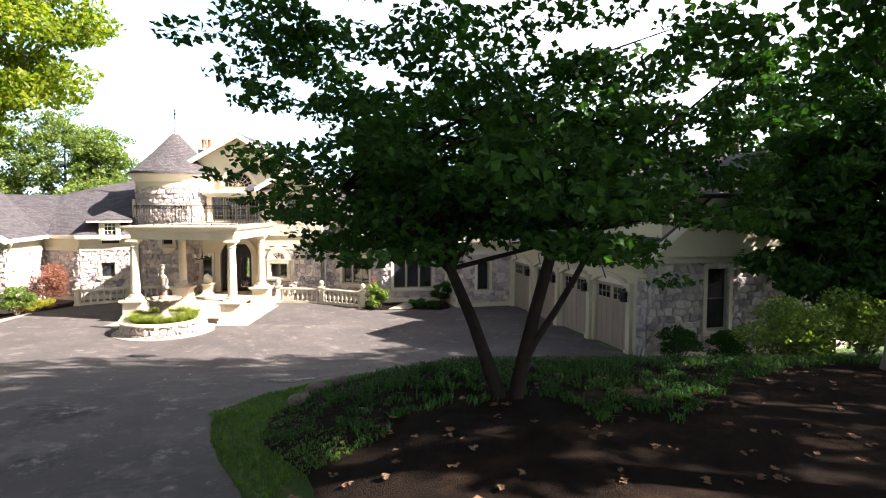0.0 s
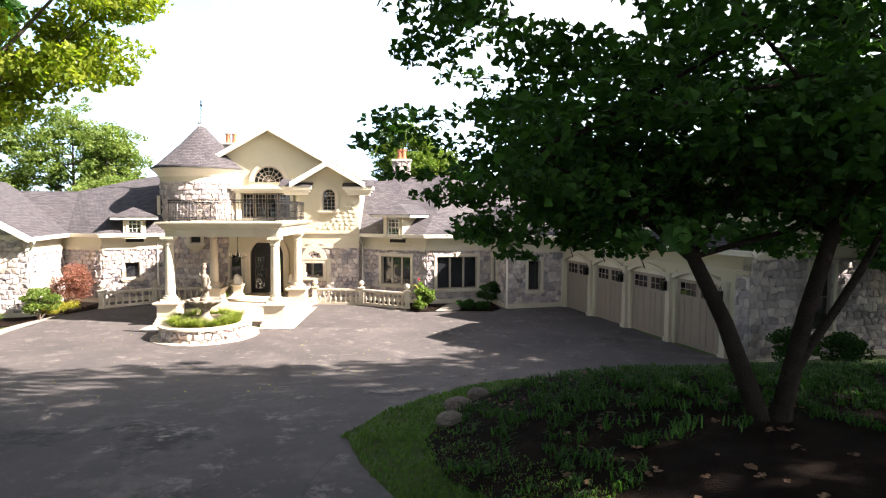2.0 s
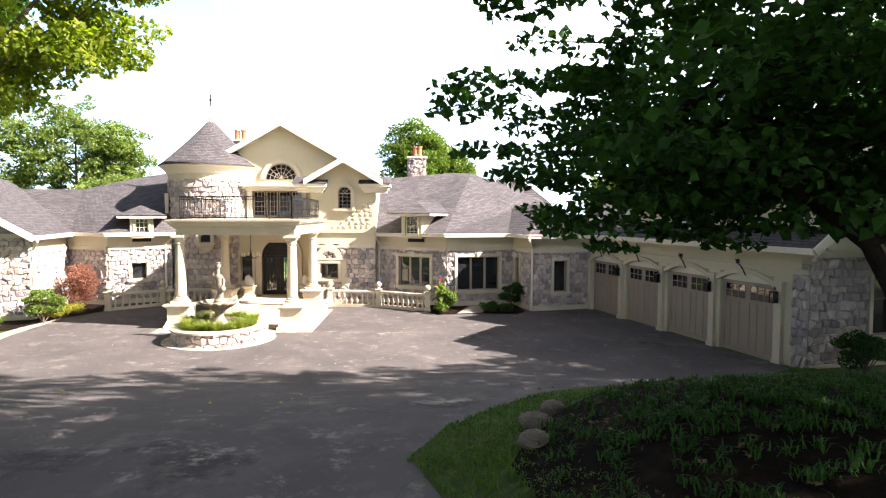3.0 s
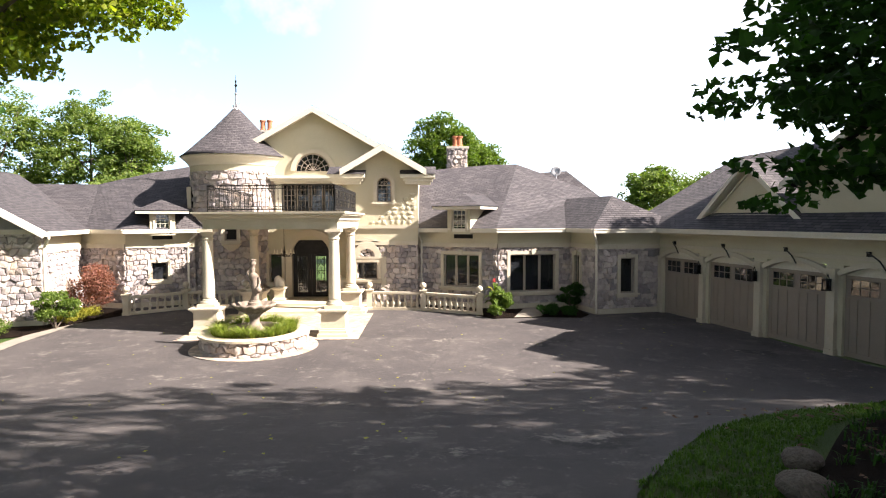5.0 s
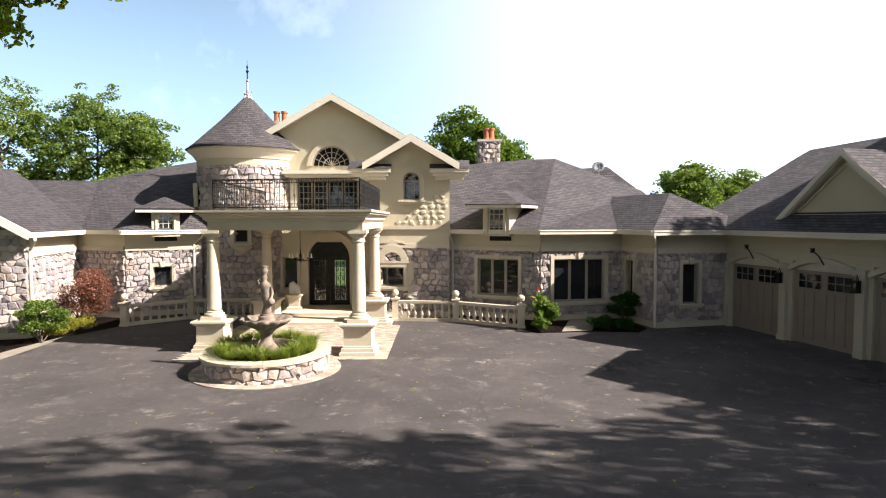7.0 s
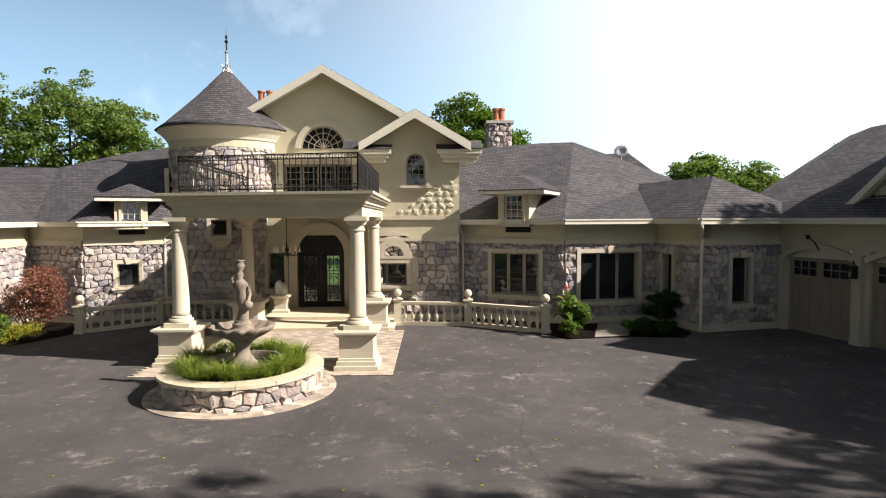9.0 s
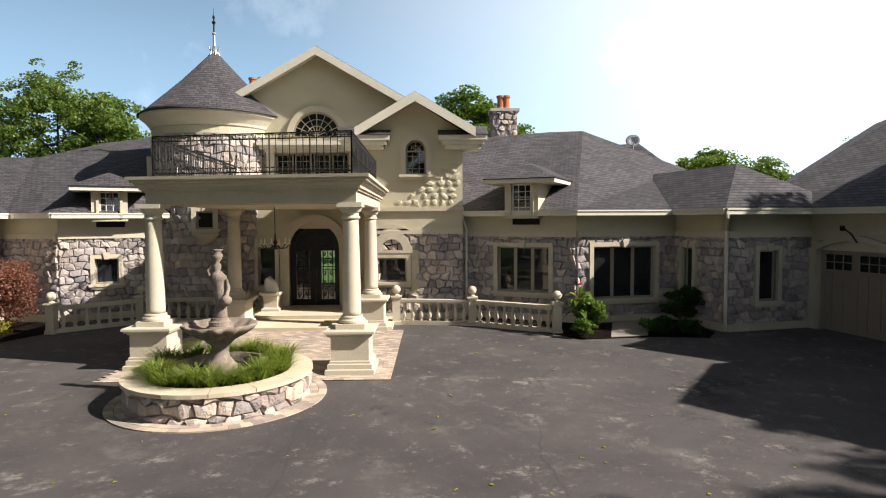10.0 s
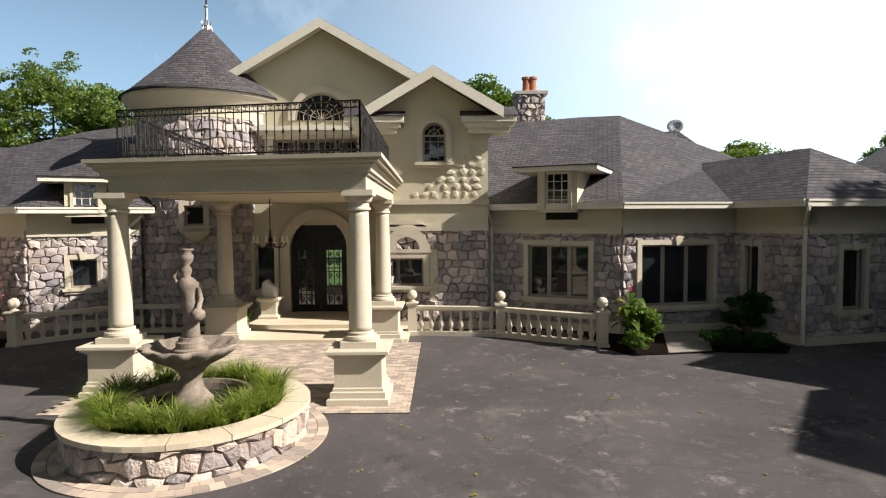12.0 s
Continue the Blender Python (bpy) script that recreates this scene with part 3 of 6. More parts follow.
# garage wing
GL = 12.1
GE = GC - V * GL
mG, _ = plane_frame(GC, GE)
doors = [(0.30 + 2.78 * k, 2.52 + 2.78 * k) for k in range(4)]
GTOP = 2.35
wg = part("wall", wall_boxes(bmesh.new(), mG, GL, 0, EAVE, [(a, b, 0, GTOP + 0.28) for a, b in doors]), STUCCO, house)
mE, lE = plane_frame(GE, GE + U * 8.4)
clad_wall(mE, lE, [(2.25, 3.15, 0.95, 3.1)], top=EAVE, stone_top=3.3)
window(mE, 2.25, 3.15, 0.95, 3.1, 1, 2, label="tall double hung window with cream trim")
bm = bmesh.new()
face_prism(bm, mE, [(0, EAVE), (8.4, EAVE), (4.2, EAVE + 3.35)], 0.0, 0.3)
part("wall", bm, STUCCO, house)
for k, (a, b) in enumerate(doors):
    d = part("garage_door", bmesh.new(), GARAGE, house, "taupe carriage garage door with small panes")
    bm = box(bmesh.new(), a, b, 0.14, 0.17, 0.02, GTOP, mG)
    n = 6
    for j in range(n):
        xa, xb = a + (b - a) * j / n, a + (b - a) * (j + 1) / n
        box(bm, xa + 0.012, xb - 0.012, 0.115, 0.14, 0.14, GTOP - 0.62, mG)
    for xa, xb in ((a, a + 0.13), ((a + b) / 2 - 0.08, (a + b) / 2 + 0.08), (b - 0.13, b)):
        box(bm, xa, xb, 0.095, 0.116, 0.02, GTOP, mG)
    box(bm, a, b, 0.09, 0.12, 0.02, 0.16, mG)
    box(bm, a, b, 0.09, 0.12, GTOP - 0.66, GTOP - 0.56, mG)
    box(bm, a, b, 0.09, 0.12, GTOP - 0.10, GTOP, mG)
    part("door_leaf", bm, GARAGE, d)
    for xa, xb in ((a + 0.16, (a + b) / 2 - 0.11), ((a + b) / 2 + 0.11, b - 0.16)):
        part("pane", box(bmesh.new(), xa, xb, 0.10, 0.112, GTOP - 0.55, GTOP - 0.12, mG), GLASS, d)
        bm = bmesh.new()
        for j in range(4):
            x = xa + (xb - xa) * j / 3
            box(bm, x - 0.013, x + 0.013, 0.085, 0.10, GTOP - 0.56, GTOP - 0.10, mG)
        z = GTOP - 0.335
        box(bm, xa, xb, 0.087, 0.099, z - 0.013, z + 0.013, mG)
        part("glazing_bar", bm, GARAGE, d)
    # arched head and its moulding
    bm = bmesh.new()
    r = ((b - a) / 2) ** 2 / (2 * 0.28) + 0.14
    cx, cz = (a + b) / 2, GTOP + 0.28 - r
    half = math.degrees(math.asin((b - a) / 2 / r))
    pts = [(cx + r * math.sin(radians(t)), cz + r * math.cos(radians(t))) for t in np.linspace(-half, half, 13)]
    face_prism(bm, mG, [(b, GTOP), (a, GTOP)][::-1] + [(x, z) for x, z in pts[::-1]], 0.10, 0.16)
    part("arch_panel", bm, CREAM, d)
    bm = bmesh.new()
    arch_ring(bm, mG, cx, cz, r, r + 0.15, -0.10, 0.12, 90 - half - 2, 90 + half + 2)
    part("arch_trim", bm, TRIM, house)
for k in range(5):
    x = doors[k][0] if k < 4 else doors[3][1] + 0.56
    bm = box(bmesh.new(), x - 0.40, x - 0.16, -0.13, 0.0, 0, GTOP + 0.05, mG) if k else box(bmesh.new(), 0.02, 0.28, -0.10, 0, 0, GTOP + 0.05, mG)
    if k:
        box(bm, x - 0.44, x - 0.12, -0.17, 0.0, GTOP + 0.05, GTOP + 0.17, mG)
        box(bm, x - 0.44, x - 0.12, -0.17, 0.0, 0.0, 0.16, mG)
    part("pier", bm, TRIM, house)
w = part("wall", box(bmesh.new(), 11.55, GL, -0.02, 0.0, 0, 2.75, mG), MORTAR, house)
stone_field(w, mG @ pose(0, -0.02, 0), 11.55, GL, 0.05, 2.75)
part("band", box(bmesh.new(), 0, GL, -0.06, 0, 2.80, 2.92, mG), TRIM, house)

# main block: the entry wall set back, gable wall to its right, round tower to its left
MY, GY = 8.9, 7.05
mM = pose(-6.0, MY, 0)
stucco_wall(mM, 6.2, 0.0, 4.3, [(2.12, 3.92, 0.22, 3.0), (1.00, 1.62, 0.95, 2.35)])
stucco_wall(pose(-7.7, 9.35, 0), 9.8, 4.3, 6.6, [(3.25, 5.95, 4.36, 5.75)])
bm = bmesh.new()
mG1 = pose(-2.85, 9.35, 0)
face_prism(bm, mG1, [(-4.85, 6.6), (4.85, 6.6), (0, 9.22)], 0, 0.3)
part("wall", bm, STUCCO, house)
mG2 = pose(-0.95, GY, 0)
g2w = 3.22
wall = clad_wall(mG2, g2w, [(0.42, 1.36, 1.25, 2.05)], top=3.62, stone_top=2.85, single=True)
stucco_wall(mG2, g2w, 3.62, 5.9, [(1.36, 2.02, 4.78, 5.90)])
bm = bmesh.new()
face_prism(bm, mG2, [(0, 5.9), (g2w, 5.9), (g2w, 6.2), (1.69, 7.14), (0, 6.2)], 0, 0.3)
part("wall", bm, STUCCO, house)
part("wall", box(bmesh.new(), -0.95, -0.65, GY + 0.3, 9.35, 0, 6.2), STUCCO, house)
part("wall", box(bmesh.new(), 1.97, 2.27, GY + 0.3, 12.0, 0, 6.2), STUCCO, house)
part("band", box(bmesh.new(), -0.03, g2w + 0.03, -0.09, 0, 3.58, 3.72, mG2), TRIM, house)

# rough stones showing through the stucco in the corner of the upper wall
srng = random.Random(31)
for row in range(7):
    z = 3.86 + row * 0.21
    x = 0.95 + (z - 3.72) * 1.42 + srng.uniform(0, 0.12)
    while x < g2w - 0.10:
        w, h = srng.uniform(0.10, 0.19), srng.uniform(0.07, 0.13)
        bm = bmesh.new()
        bmesh.ops.create_icosphere(bm, subdivisions=1, radius=1.0)
        tilt = srng.uniform(-0.7, 0.7)
        for v in bm.verts:
            q = 1 + 0.7 * noise.noise(v.co * 1.3 + Vector((x * 9, z * 9, 0)))
            a, b = v.co.x * w * q, v.co.z * h * q
            v.co = mG2 @ Vector((x + a * math.cos(tilt) - b * math.sin(tilt), v.co.y * 0.04, z + a * math.sin(tilt) + b * math.cos(tilt)))
        part("stone", bm, STUCCO, wall)
        x += srng.uniform(0.24, 0.42)

# round tower
TC, TR = Vector((-6.85, 10.15)), 2.15


def round_wall(name, r, z0, z1, mat, seg=48):
    return part(name, lathe(bmesh.new(), [(r, z0), (r, z1)], seg, (*TC, 0)), mat, house)


tower = round_wall("wall", TR, 0, 6.30, MORTAR)
round_wall("wall", TR + 0.05, 6.30, 6.75, STUCCO)
trng = random.Random(9)
bm = stones(bmesh.new(), lambda x, z, out: Vector((TC.x + (TR + out) * math.sin(x / TR), TC.y - (TR + out) * math.cos(x / TR), z)),
            -math.pi * TR * 0.62, math.pi * TR * 0.62, 0.2, 6.30, 0.33, [(-2.75, -2.05, 4.3, 5.5), (0.05, 0.75, 3.0, 3.75)], trng)
part("fieldstone", bm, STONE, tower, "grey and mauve fieldstones", kind="stuff")
bm = lathe(bmesh.new(), [(TR, 6.56), (TR + 0.10, 6.60), (TR + 0.14, 6.68), (TR + 0.28, 6.84), (TR + 0.38, 6.93), (TR + 0.44, 6.97), (TR + 0.44, 7.08), (TR - 0.2, 7.10)], 48, (*TC, 0))
part("cornice", bm, CREAM, house, smooth=False)
bm = bmesh.new()
uv = bm.loops.layers.uv.new("uv")
seg, prof = 48, [(TR + 0.53, 7.05), (TR + 0.24, 7.27), (TR * 0.55, 8.42), (0.05, 9.64)]
rings = [[bm.verts.new((TC.x + r * math.cos(k * math.tau / seg), TC.y + r * math.sin(k * math.tau / seg), z)) for k in range(seg)] for r, z in prof]
run = 0.0
for i, (a, b) in enumerate(zip(rings, rings[1:])):
    step = math.hypot(prof[i + 1][0] - prof[i][0], prof[i + 1][1] - prof[i][1])
    for k in range(seg):
        j = (k + 1) % seg
        f = bm.faces.new((a[k], a[j], b[j], b[k]))
        for lp, (uu, vv) in zip(f.loops, ((k, run), (k + 1, run), (k + 1, run + step), (k, run + step))):
            lp[uv].uv = (uu * 0.36, vv)
    run += step
bm.faces.new(rings[0][::-1])
part("roof", bm, ROOF, house, "conical slate grey shingle roof", smooth=True)
bm = lathe(bmesh.new(), [(0.20, 9.44), (0.15, 9.56), (0.07, 9.72), (0.05, 9.9), (0.045, 10.22), (0.08, 10.28), (0.035, 10.34)], 12, (*TC, 0))
for k in range(6):
    a = k * math.tau / 6
    tube(bm, [TC.to_3d() + Vector((r * math.cos(a), r * math.sin(a), z)) for r, z in ((0.22, 9.40), (0.13, 9.62), (0.19, 9.80))], 0.022, 6)
fin = part("finial", bm, STEEL, house, "pale metal finial with a dark spike")
bm = lathe(bmesh.new(), [(0.03, 10.34), (0.03, 10.62), (0.075, 10.70), (0.02, 10.78), (0.05, 10.90), (0.012, 10.98), (0.006, 11.22)], 10, (*TC, 0))
part("spike", bm, IRON, fin)

# left wing, mirrored bends
LA0, LA1 = Vector((-10.95, 7.05)), Vector((-8.35, 8.35))
mLA, lLA = plane_frame(LA0, LA1)
clad_wall(mLA, lLA, [(1.02, 1.72, 1.20, 2.05)], single=True)
window(mLA, 1.02, 1.72, 1.20, 2.05, 1, 1, label="small square cream trimmed window")
LB0 = Vector((-13.3, 7.75))
mLB, lLB = plane_frame(LB0, LA0)
clad_wall(mLB, lLB, [])
LC0 = Vector((-11.9, 2.75))
mLC, lLC = plane_frame(LC0, LB0)
clad_wall(mLC, lLC, [])
LD0 = Vector((-20.2, 0.5))
mLD, lLD = plane_frame(LD0, LC0)
clad_wall(mLD, lLD, [(lLD - 2.9, lLD - 1.9, 0.7, 2.9)], stone_top=3.5)
window(mLD, lLD - 2.9, lLD - 1.9, 0.7, 2.9, 1, 2, label="tall cream trimmed window")
LDX = (LC0 - LD0).normalized()
bm = bmesh.new()
face_prism(bm, mLD, [(0, EAVE), (lLD, EAVE), (lLD / 2, EAVE + 2.6)], 0, 0.3)
g = part("wall", bm, MORTAR, house)

# ---- roofs ----
E0 = EAVE + 0.08


def P(v, z):
    return (v[0], v[1], z)


OUT = 0.45
nA = Vector((-(A1 - A0).y, (A1 - A0).x)).normalized()
eA0, eA1 = A0 - nA * OUT, Vector((5.68, 5.55))
eCB = CB - V * OUT - U * OUT
eDL = DL - V * OUT - U * OUT
eGC = GC - V * OUT - U * OUT
RA, RB = Vector((6.15, 12.5)), Vector((7.55, 12.2))
RH = 6.95
roof_mesh("roof", [
    [P(eA0, E0), P(eA1, E0), P(RB, RH), P(RA, RH), (2.3, 12.2, 6.6)],
    [P(eA1, E0), P(eCB + U * 3.0, E0), (11.8, 12.2, 5.4), P(RB, RH)],
    [P(RA, RH), P(RB, RH), (11.8, 12.2, 5.4), (11, 18, E0), (2, 18, E0), (2.3, 12.2, 6.6)],
], house, label="slate grey shingle hip roof")
DR = DL + U * 1.45 + V * 1.35
roof_mesh("roof", [
    [P(eDL, E0), P(eGC + U * 1.6, E0), P(DR, 5.0)],
    [P(eDL, E0), P(DR, 5.0), P(DR + V * 4.5, 5.0), P(eCB + V * 1.9, E0)],
    [P(DR, 5.0), P(eGC + U * 1.6, E0), P(eGC + U * 1.6 + V * 6.0, E0), P(DR + V * 4.5, 5.0)],
], house, label="slate grey shingle hip roof")
GW, GH = 8.4, 7.1
eg0, eg1 = GC - U * OUT + V * 2.2, GE - U * OUT - V * 0.5
gr0, gr1 = Vector((19.3, 11.5)), GE + U * GW / 2 - V * 0.5
gmid = GC + U * 4.2 + V * 0.5
er0, er1 = Vector((26.0, 13.0)), GE + U * (GW + OUT) - V * 0.5
roof_mesh("roof", [
    [P(eg0, E0), P(eg1, E0), P(gr1, GH), P(gmid, 6.72)],
    [P(eg0, E0), P(gmid, 6.72), P(gr0, GH)],
    [P(er1, E0), P(er0, E0), P(gr0, GH), P(gmid, 6.72), P(gr1, GH)],
    [P(eg0, E0), P(gr0, GH), (17.0, 18.0, E0), (13.0, 13.0, E0)],
    [P(gr0, GH), P(er0, E0), (17.0, 18.0, E0)],
], house, label="slate grey shingle garage roof")
gutter([P(eA0, E0), P(eA1, E0), P(eCB, E0), P(eDL, E0), P(eGC, E0), P(eg1, E0)])
soffit([tuple(p) for p in (A0, eA0, eA1, A1)][::-1], EAVE)
soffit([tuple(p) for p in (A1, eA1, eCB, CB)][::-1], EAVE - 0.004)
soffit([tuple(p) for p in (CB, eCB, eDL, DL)][::-1], EAVE)
soffit([tuple(p) for p in (DL, eDL, eGC, GC)][::-1], EAVE - 0.004)
soffit([tuple(p) for p in (GC, eGC, eg1, GE - V * 0.5)][::-1], EAVE)
bm = bmesh.new()
for s in (0, 1):
    a = Vector(P(eg1 if s == 0 else er1, E0 - 0.12)) - Vector((*(V * 0.03), 0))
    bar(bm, a, Vector(P(gr1, GH - 0.12)) - Vector((*(V * 0.03), 0)), 0.06, 0.24)
part("rake_board", bm, CREAM, house)

# garage gable dormer
gs = 4.65
g0 = GC - V * gs
gm, _ = plane_frame(g0 + V * 2.2 + U * 0.35, g0 - V * 2.2 + U * 0.35)
bm = bmesh.new()
face_prism(bm, gm, [(0.2, 3.95), (4.2, 3.95), (2.2, 5.82)], 0, 0.2)
part("wall", bm, STUCCO, house)
bm = bmesh.new()
for s in (1, -1):
    face_prism(bm, gm, [(2.2 - s * 2.42, 3.70), (2.2, 5.80), (2.2, 5.85), (2.2 - s * 2.42, 3.75)], -0.24, 0.12)
part("soffit", bm, CREAM, house)
bm = bmesh.new()
box(bm, 0.1, 4.3, -0.10, 0.0, 3.98, 4.12, gm)
for s in (1, -1):
    face_prism(bm, gm, [(2.2 - s * 2.42, 3.74), (2.2, 5.84), (2.2, 6.04), (2.2 - s * 2.42, 3.96)], -0.30, -0.24)
    face_prism(bm, gm, [(2.2 - s * 1.75, 4.17), (2.2, 5.59), (2.2, 5.66), (2.2 - s * 1.75, 4.24)], -0.05, 0.0)
part("rake_board", bm, CREAM, house)
roof_mesh("roof", [
    [gm @ Vector((-0.2, -0.28, 3.98)), gm @ Vector((2.2, -0.28, 6.06)), gm @ Vector((2.2, 3.6, 6.06)), gm @ Vector((-0.2, 0.6, 3.98))],
    [gm @ Vector((4.6, -0.28, 3.98)), gm @ Vector((2.2, -0.28, 6.06)), gm @ Vector((2.2, 3.6, 6.06)), gm @ Vector((4.6, 0.6, 3.98))],
], house, label="small gable dormer roof")

# taller cross gable over the last garage doors
hm, _ = plane_frame(GC - V * 7.3 + U * 0.30, GC - V * 12.5 + U * 0.30)
bm = bmesh.new()
face_prism(bm, hm, [(-0.6, EAVE), (5.05, EAVE), (5.05, 5.55), (2.6, 7.05), (-0.6, 5.07)], 0, 0.2)
box(bm, -0.6, -0.4, 0.2, 3.2, EAVE, 5.07, hm)
box(bm, 4.85, 5.05, 0.2, 3.2, EAVE, 5.55, hm)
part("wall", bm, STUCCO, house)
bm = bmesh.new()
for xe, ze in ((-1.0, 5.10), (5.45, 5.56)):
    face_prism(bm, hm, [(xe, ze - 0.22), (2.6, 7.08), (2.6, 7.30), (xe, ze)], -0.36, -0.28)
part("rake_board", bm, CREAM, house)
roof_mesh("roof", [[hm @ Vector((xe, -0.34, ze + 0.02)), hm @ Vector((2.6, -0.34, 7.32)), hm @ Vector((2.6, 4.4, 7.32)), hm @ Vector((xe, 3.2, ze + 0.02))] for xe, ze in ((-1.0, 5.10), (5.45, 5.56))], house, label="cross gable shingle roof")
# low roof on the far side, behind the ridge
roof_mesh("roof", [[(8.6, 14.6, 5.2), (9.5, 15.4, 6.75), (11.0, 15.4, 6.85), (12.9, 14.6, 5.2)], [(11.0, 15.4, 6.85), (12.9, 14.6, 5.2), (12.9, 18.0, 5.2)], [(9.5, 15.4, 6.75), (11.0, 15.4, 6.85), (12.9, 18.0, 5.2), (8.6, 18.0, 5.2)]], house, label="slate grey shingle hip roof")

# main gables
def gable_roof(cx, y0, y1, half, eave, apex, name="roof"):
    th = 0.16
    roof_mesh(name, [
        [(cx - half, y0, eave), (cx, y0, apex), (cx, y1, apex), (cx - half, y1, eave)],
        [(cx + half, y0, eave), (cx, y0, apex), (cx, y1, apex), (cx + half, y1, eave)],
    ], house, th, "slate grey shingle gable roof")
    bm = rake(bmesh.new(), cx, half, eave - 0.02, apex - 0.02, y0 - 0.06, y0, 0.30)
    rake(bm, cx, half, eave - 0.17, apex - 0.17, y0, y0 + 0.48, 0.06)
    part("rake_board", bm, CREAM, house)


gable_roof(-2.83, 8.85, 17.0, 5.3, 6.45, 9.47)
gable_roof(0.74, 6.50, 12.0, 1.92, 6.25, 7.37)
for x0, x1 in ((1.5, 3.05), (-1.75, -0.1)):
    bm = box(bmesh.new(), x0, x1, 6.62, 7.6, 5.86, 6.02)
    box(bm, x0 + 0.10, x1 - 0.10, 6.72, 7.6, 5.72, 5.86)
    box(bm, x0 + 0.20, x1 - 0.20, 6.82, 7.6, 5.58, 5.72)
    part("cornice_return", bm, CREAM, house)
    roof_mesh("roof", [[(x0 - 0.03, 6.58, 6.03), (x1 + 0.03, 6.58, 6.03), (x1 + 0.03, 7.5, 6.42), (x0 - 0.03, 7.5, 6.42)]], house, 0.02, "small shingled cornice roof")

# left wing roofs
nLA = Vector((-(LA1 - LA0).y, (LA1 - LA0).x)).normalized()
eLA0, eLA1 = Vector((-10.75, 6.45)), LA1 - nLA * OUT + (LA1 - LA0).normalized() * 0.4
eLB = LB0 + Vector((0.55, -0.35))
eLC = LC0 + Vector((0.45, -0.45))
LR = Vector((-12.2, 12.2))
roof_mesh("roof", [
    [P(eLA0, E0), P(eLA1, E0), (-6.0, 13.5, 6.9), P(LR, 6.5)],
    [P(eLA0, E0), P(LR, 6.5), (-14.8, 12.0, 5.9), P(eLB + Vector((-0.2, 0.1)), E0)],
    [P(LR, 6.5), (-6.0, 13.5, 6.9), (-9.0, 14.6, 7.4)],
    [P(eLB + Vector((-0.2, 0.1)), E0), (-14.8, 12.0, 5.9), (-23.0, 10.4, 5.9), (-23.0, 5.6, E0)],
    [(-14.8, 12.0, 5.9), P(LR, 6.5), (-9, 14.6, 7.4), (-9, 19, E0), (-17, 19, E0)],
], house, label="slate grey shingle hip roof")
Ld = Vector((LDX.x, LDX.y))
Ln = Vector((-Ld.y, Ld.x))
lc = LC0 - Ld * (lLD / 2) - Ln * 0.45
rk = lc + Ln * 11
roof_mesh("roof", [
    [P(eLC, E0), P(lc, EAVE + 2.9), P(rk, EAVE + 2.9), P(eLC + Ln * 7.5, E0)],
    [P(LD0 - Ld * 0.45 - Ln * 0.45, E0), P(lc, EAVE + 2.9), P(rk, EAVE + 2.9), P(LD0 - Ld * 0.45 + Ln * 10, E0)],
], house, label="slate grey shingle gable roof")
bm = bmesh.new()
bar(bm, P(eLC - Ln * 0.03, E0 - 0.13), P(lc - Ln * 0.03, EAVE + 2.77), 0.07, 0.26)
bar(bm, P(LD0 - Ld * 0.45 - Ln * 0.48, E0 - 0.13), P(lc - Ln * 0.03, EAVE + 2.77), 0.07, 0.26)
part("rake_board", bm, CREAM, house)
gutter([P(eLC, E0), P(eLB, E0), P(eLA0, E0), P(eLA1, E0)])
soffit([tuple(p) for p in (LA0, eLA0, eLA1, LA1)], EAVE)
soffit([tuple(p) for p in (LB0, eLB, eLA0, LA0)], EAVE - 0.004)
soffit([tuple(p) for p in (LC0, eLC, eLB, LB0)], EAVE)


def dormer(m, cx, sill, top, wide, over, face, back, peak):
    """A small hipped roof dormer with a window, in a wall's axes."""
    h = wide / 2
    part("wall", welded(wall_boxes(bmesh.new(), m @ pose(cx - h, face, 0), wide, sill - 0.10, top + 0.12, [(0.22, wide - 0.22, sill, top)], 0.12)), STUCCO, house)
    for s in (-1, 1):
        part("wall", box(bmesh.new(), cx + s * h - (0.1 if s > 0 else 0), cx + s * h + (0.1 if s < 0 else 0), face + 0.12, back, sill - 0.10, top + 0.12, m), STUCCO, house)
    window(m @ pose(cx - h, face - 0.02, 0), 0.22, wide - 0.22, sill, top, 1, 4, 3, surround=0.08, key=False, deep=0.03, sash=CREAM, label="small dormer window with glazing bars", sill=False)
    # near-black board in place of the dormer's unlit inside
    part("shade_board", box(bmesh.new(), cx - h + 0.1, cx + h - 0.1, face + 0.5, face + 0.55, sill - 0.3, top + 0.1, m), UNLIT, house)
    e, z = over / 2, top + 0.16
    part("cornice", box(bmesh.new(), cx - e + 0.03, cx + e - 0.03, face - 0.32, back, z - 0.15, z, m), CREAM, house)
    q = [m @ Vector(p) for p in ((cx - e, face - 0.35, z), (cx + e, face - 0.35, z), (cx + e, back, z), (cx - e, back, z), (cx, face + e * 0.55, peak), (cx, back + 1.6, peak))]
    roof_mesh("roof", [[q[0], q[1], q[4]], [q[1], q[2], q[5], q[4]], [q[3], q[0], q[4], q[5]]], house, 0.03, "small hipped dormer roof")


dormer(mA, 2.28, 3.42, 4.42, 1.10, 2.35, -0.54, 1.6, 5.15)
dormer(mLA, 1.52, 3.40, 4.28, 1.05, 2.25, -0.54, 1.6, 4.95)


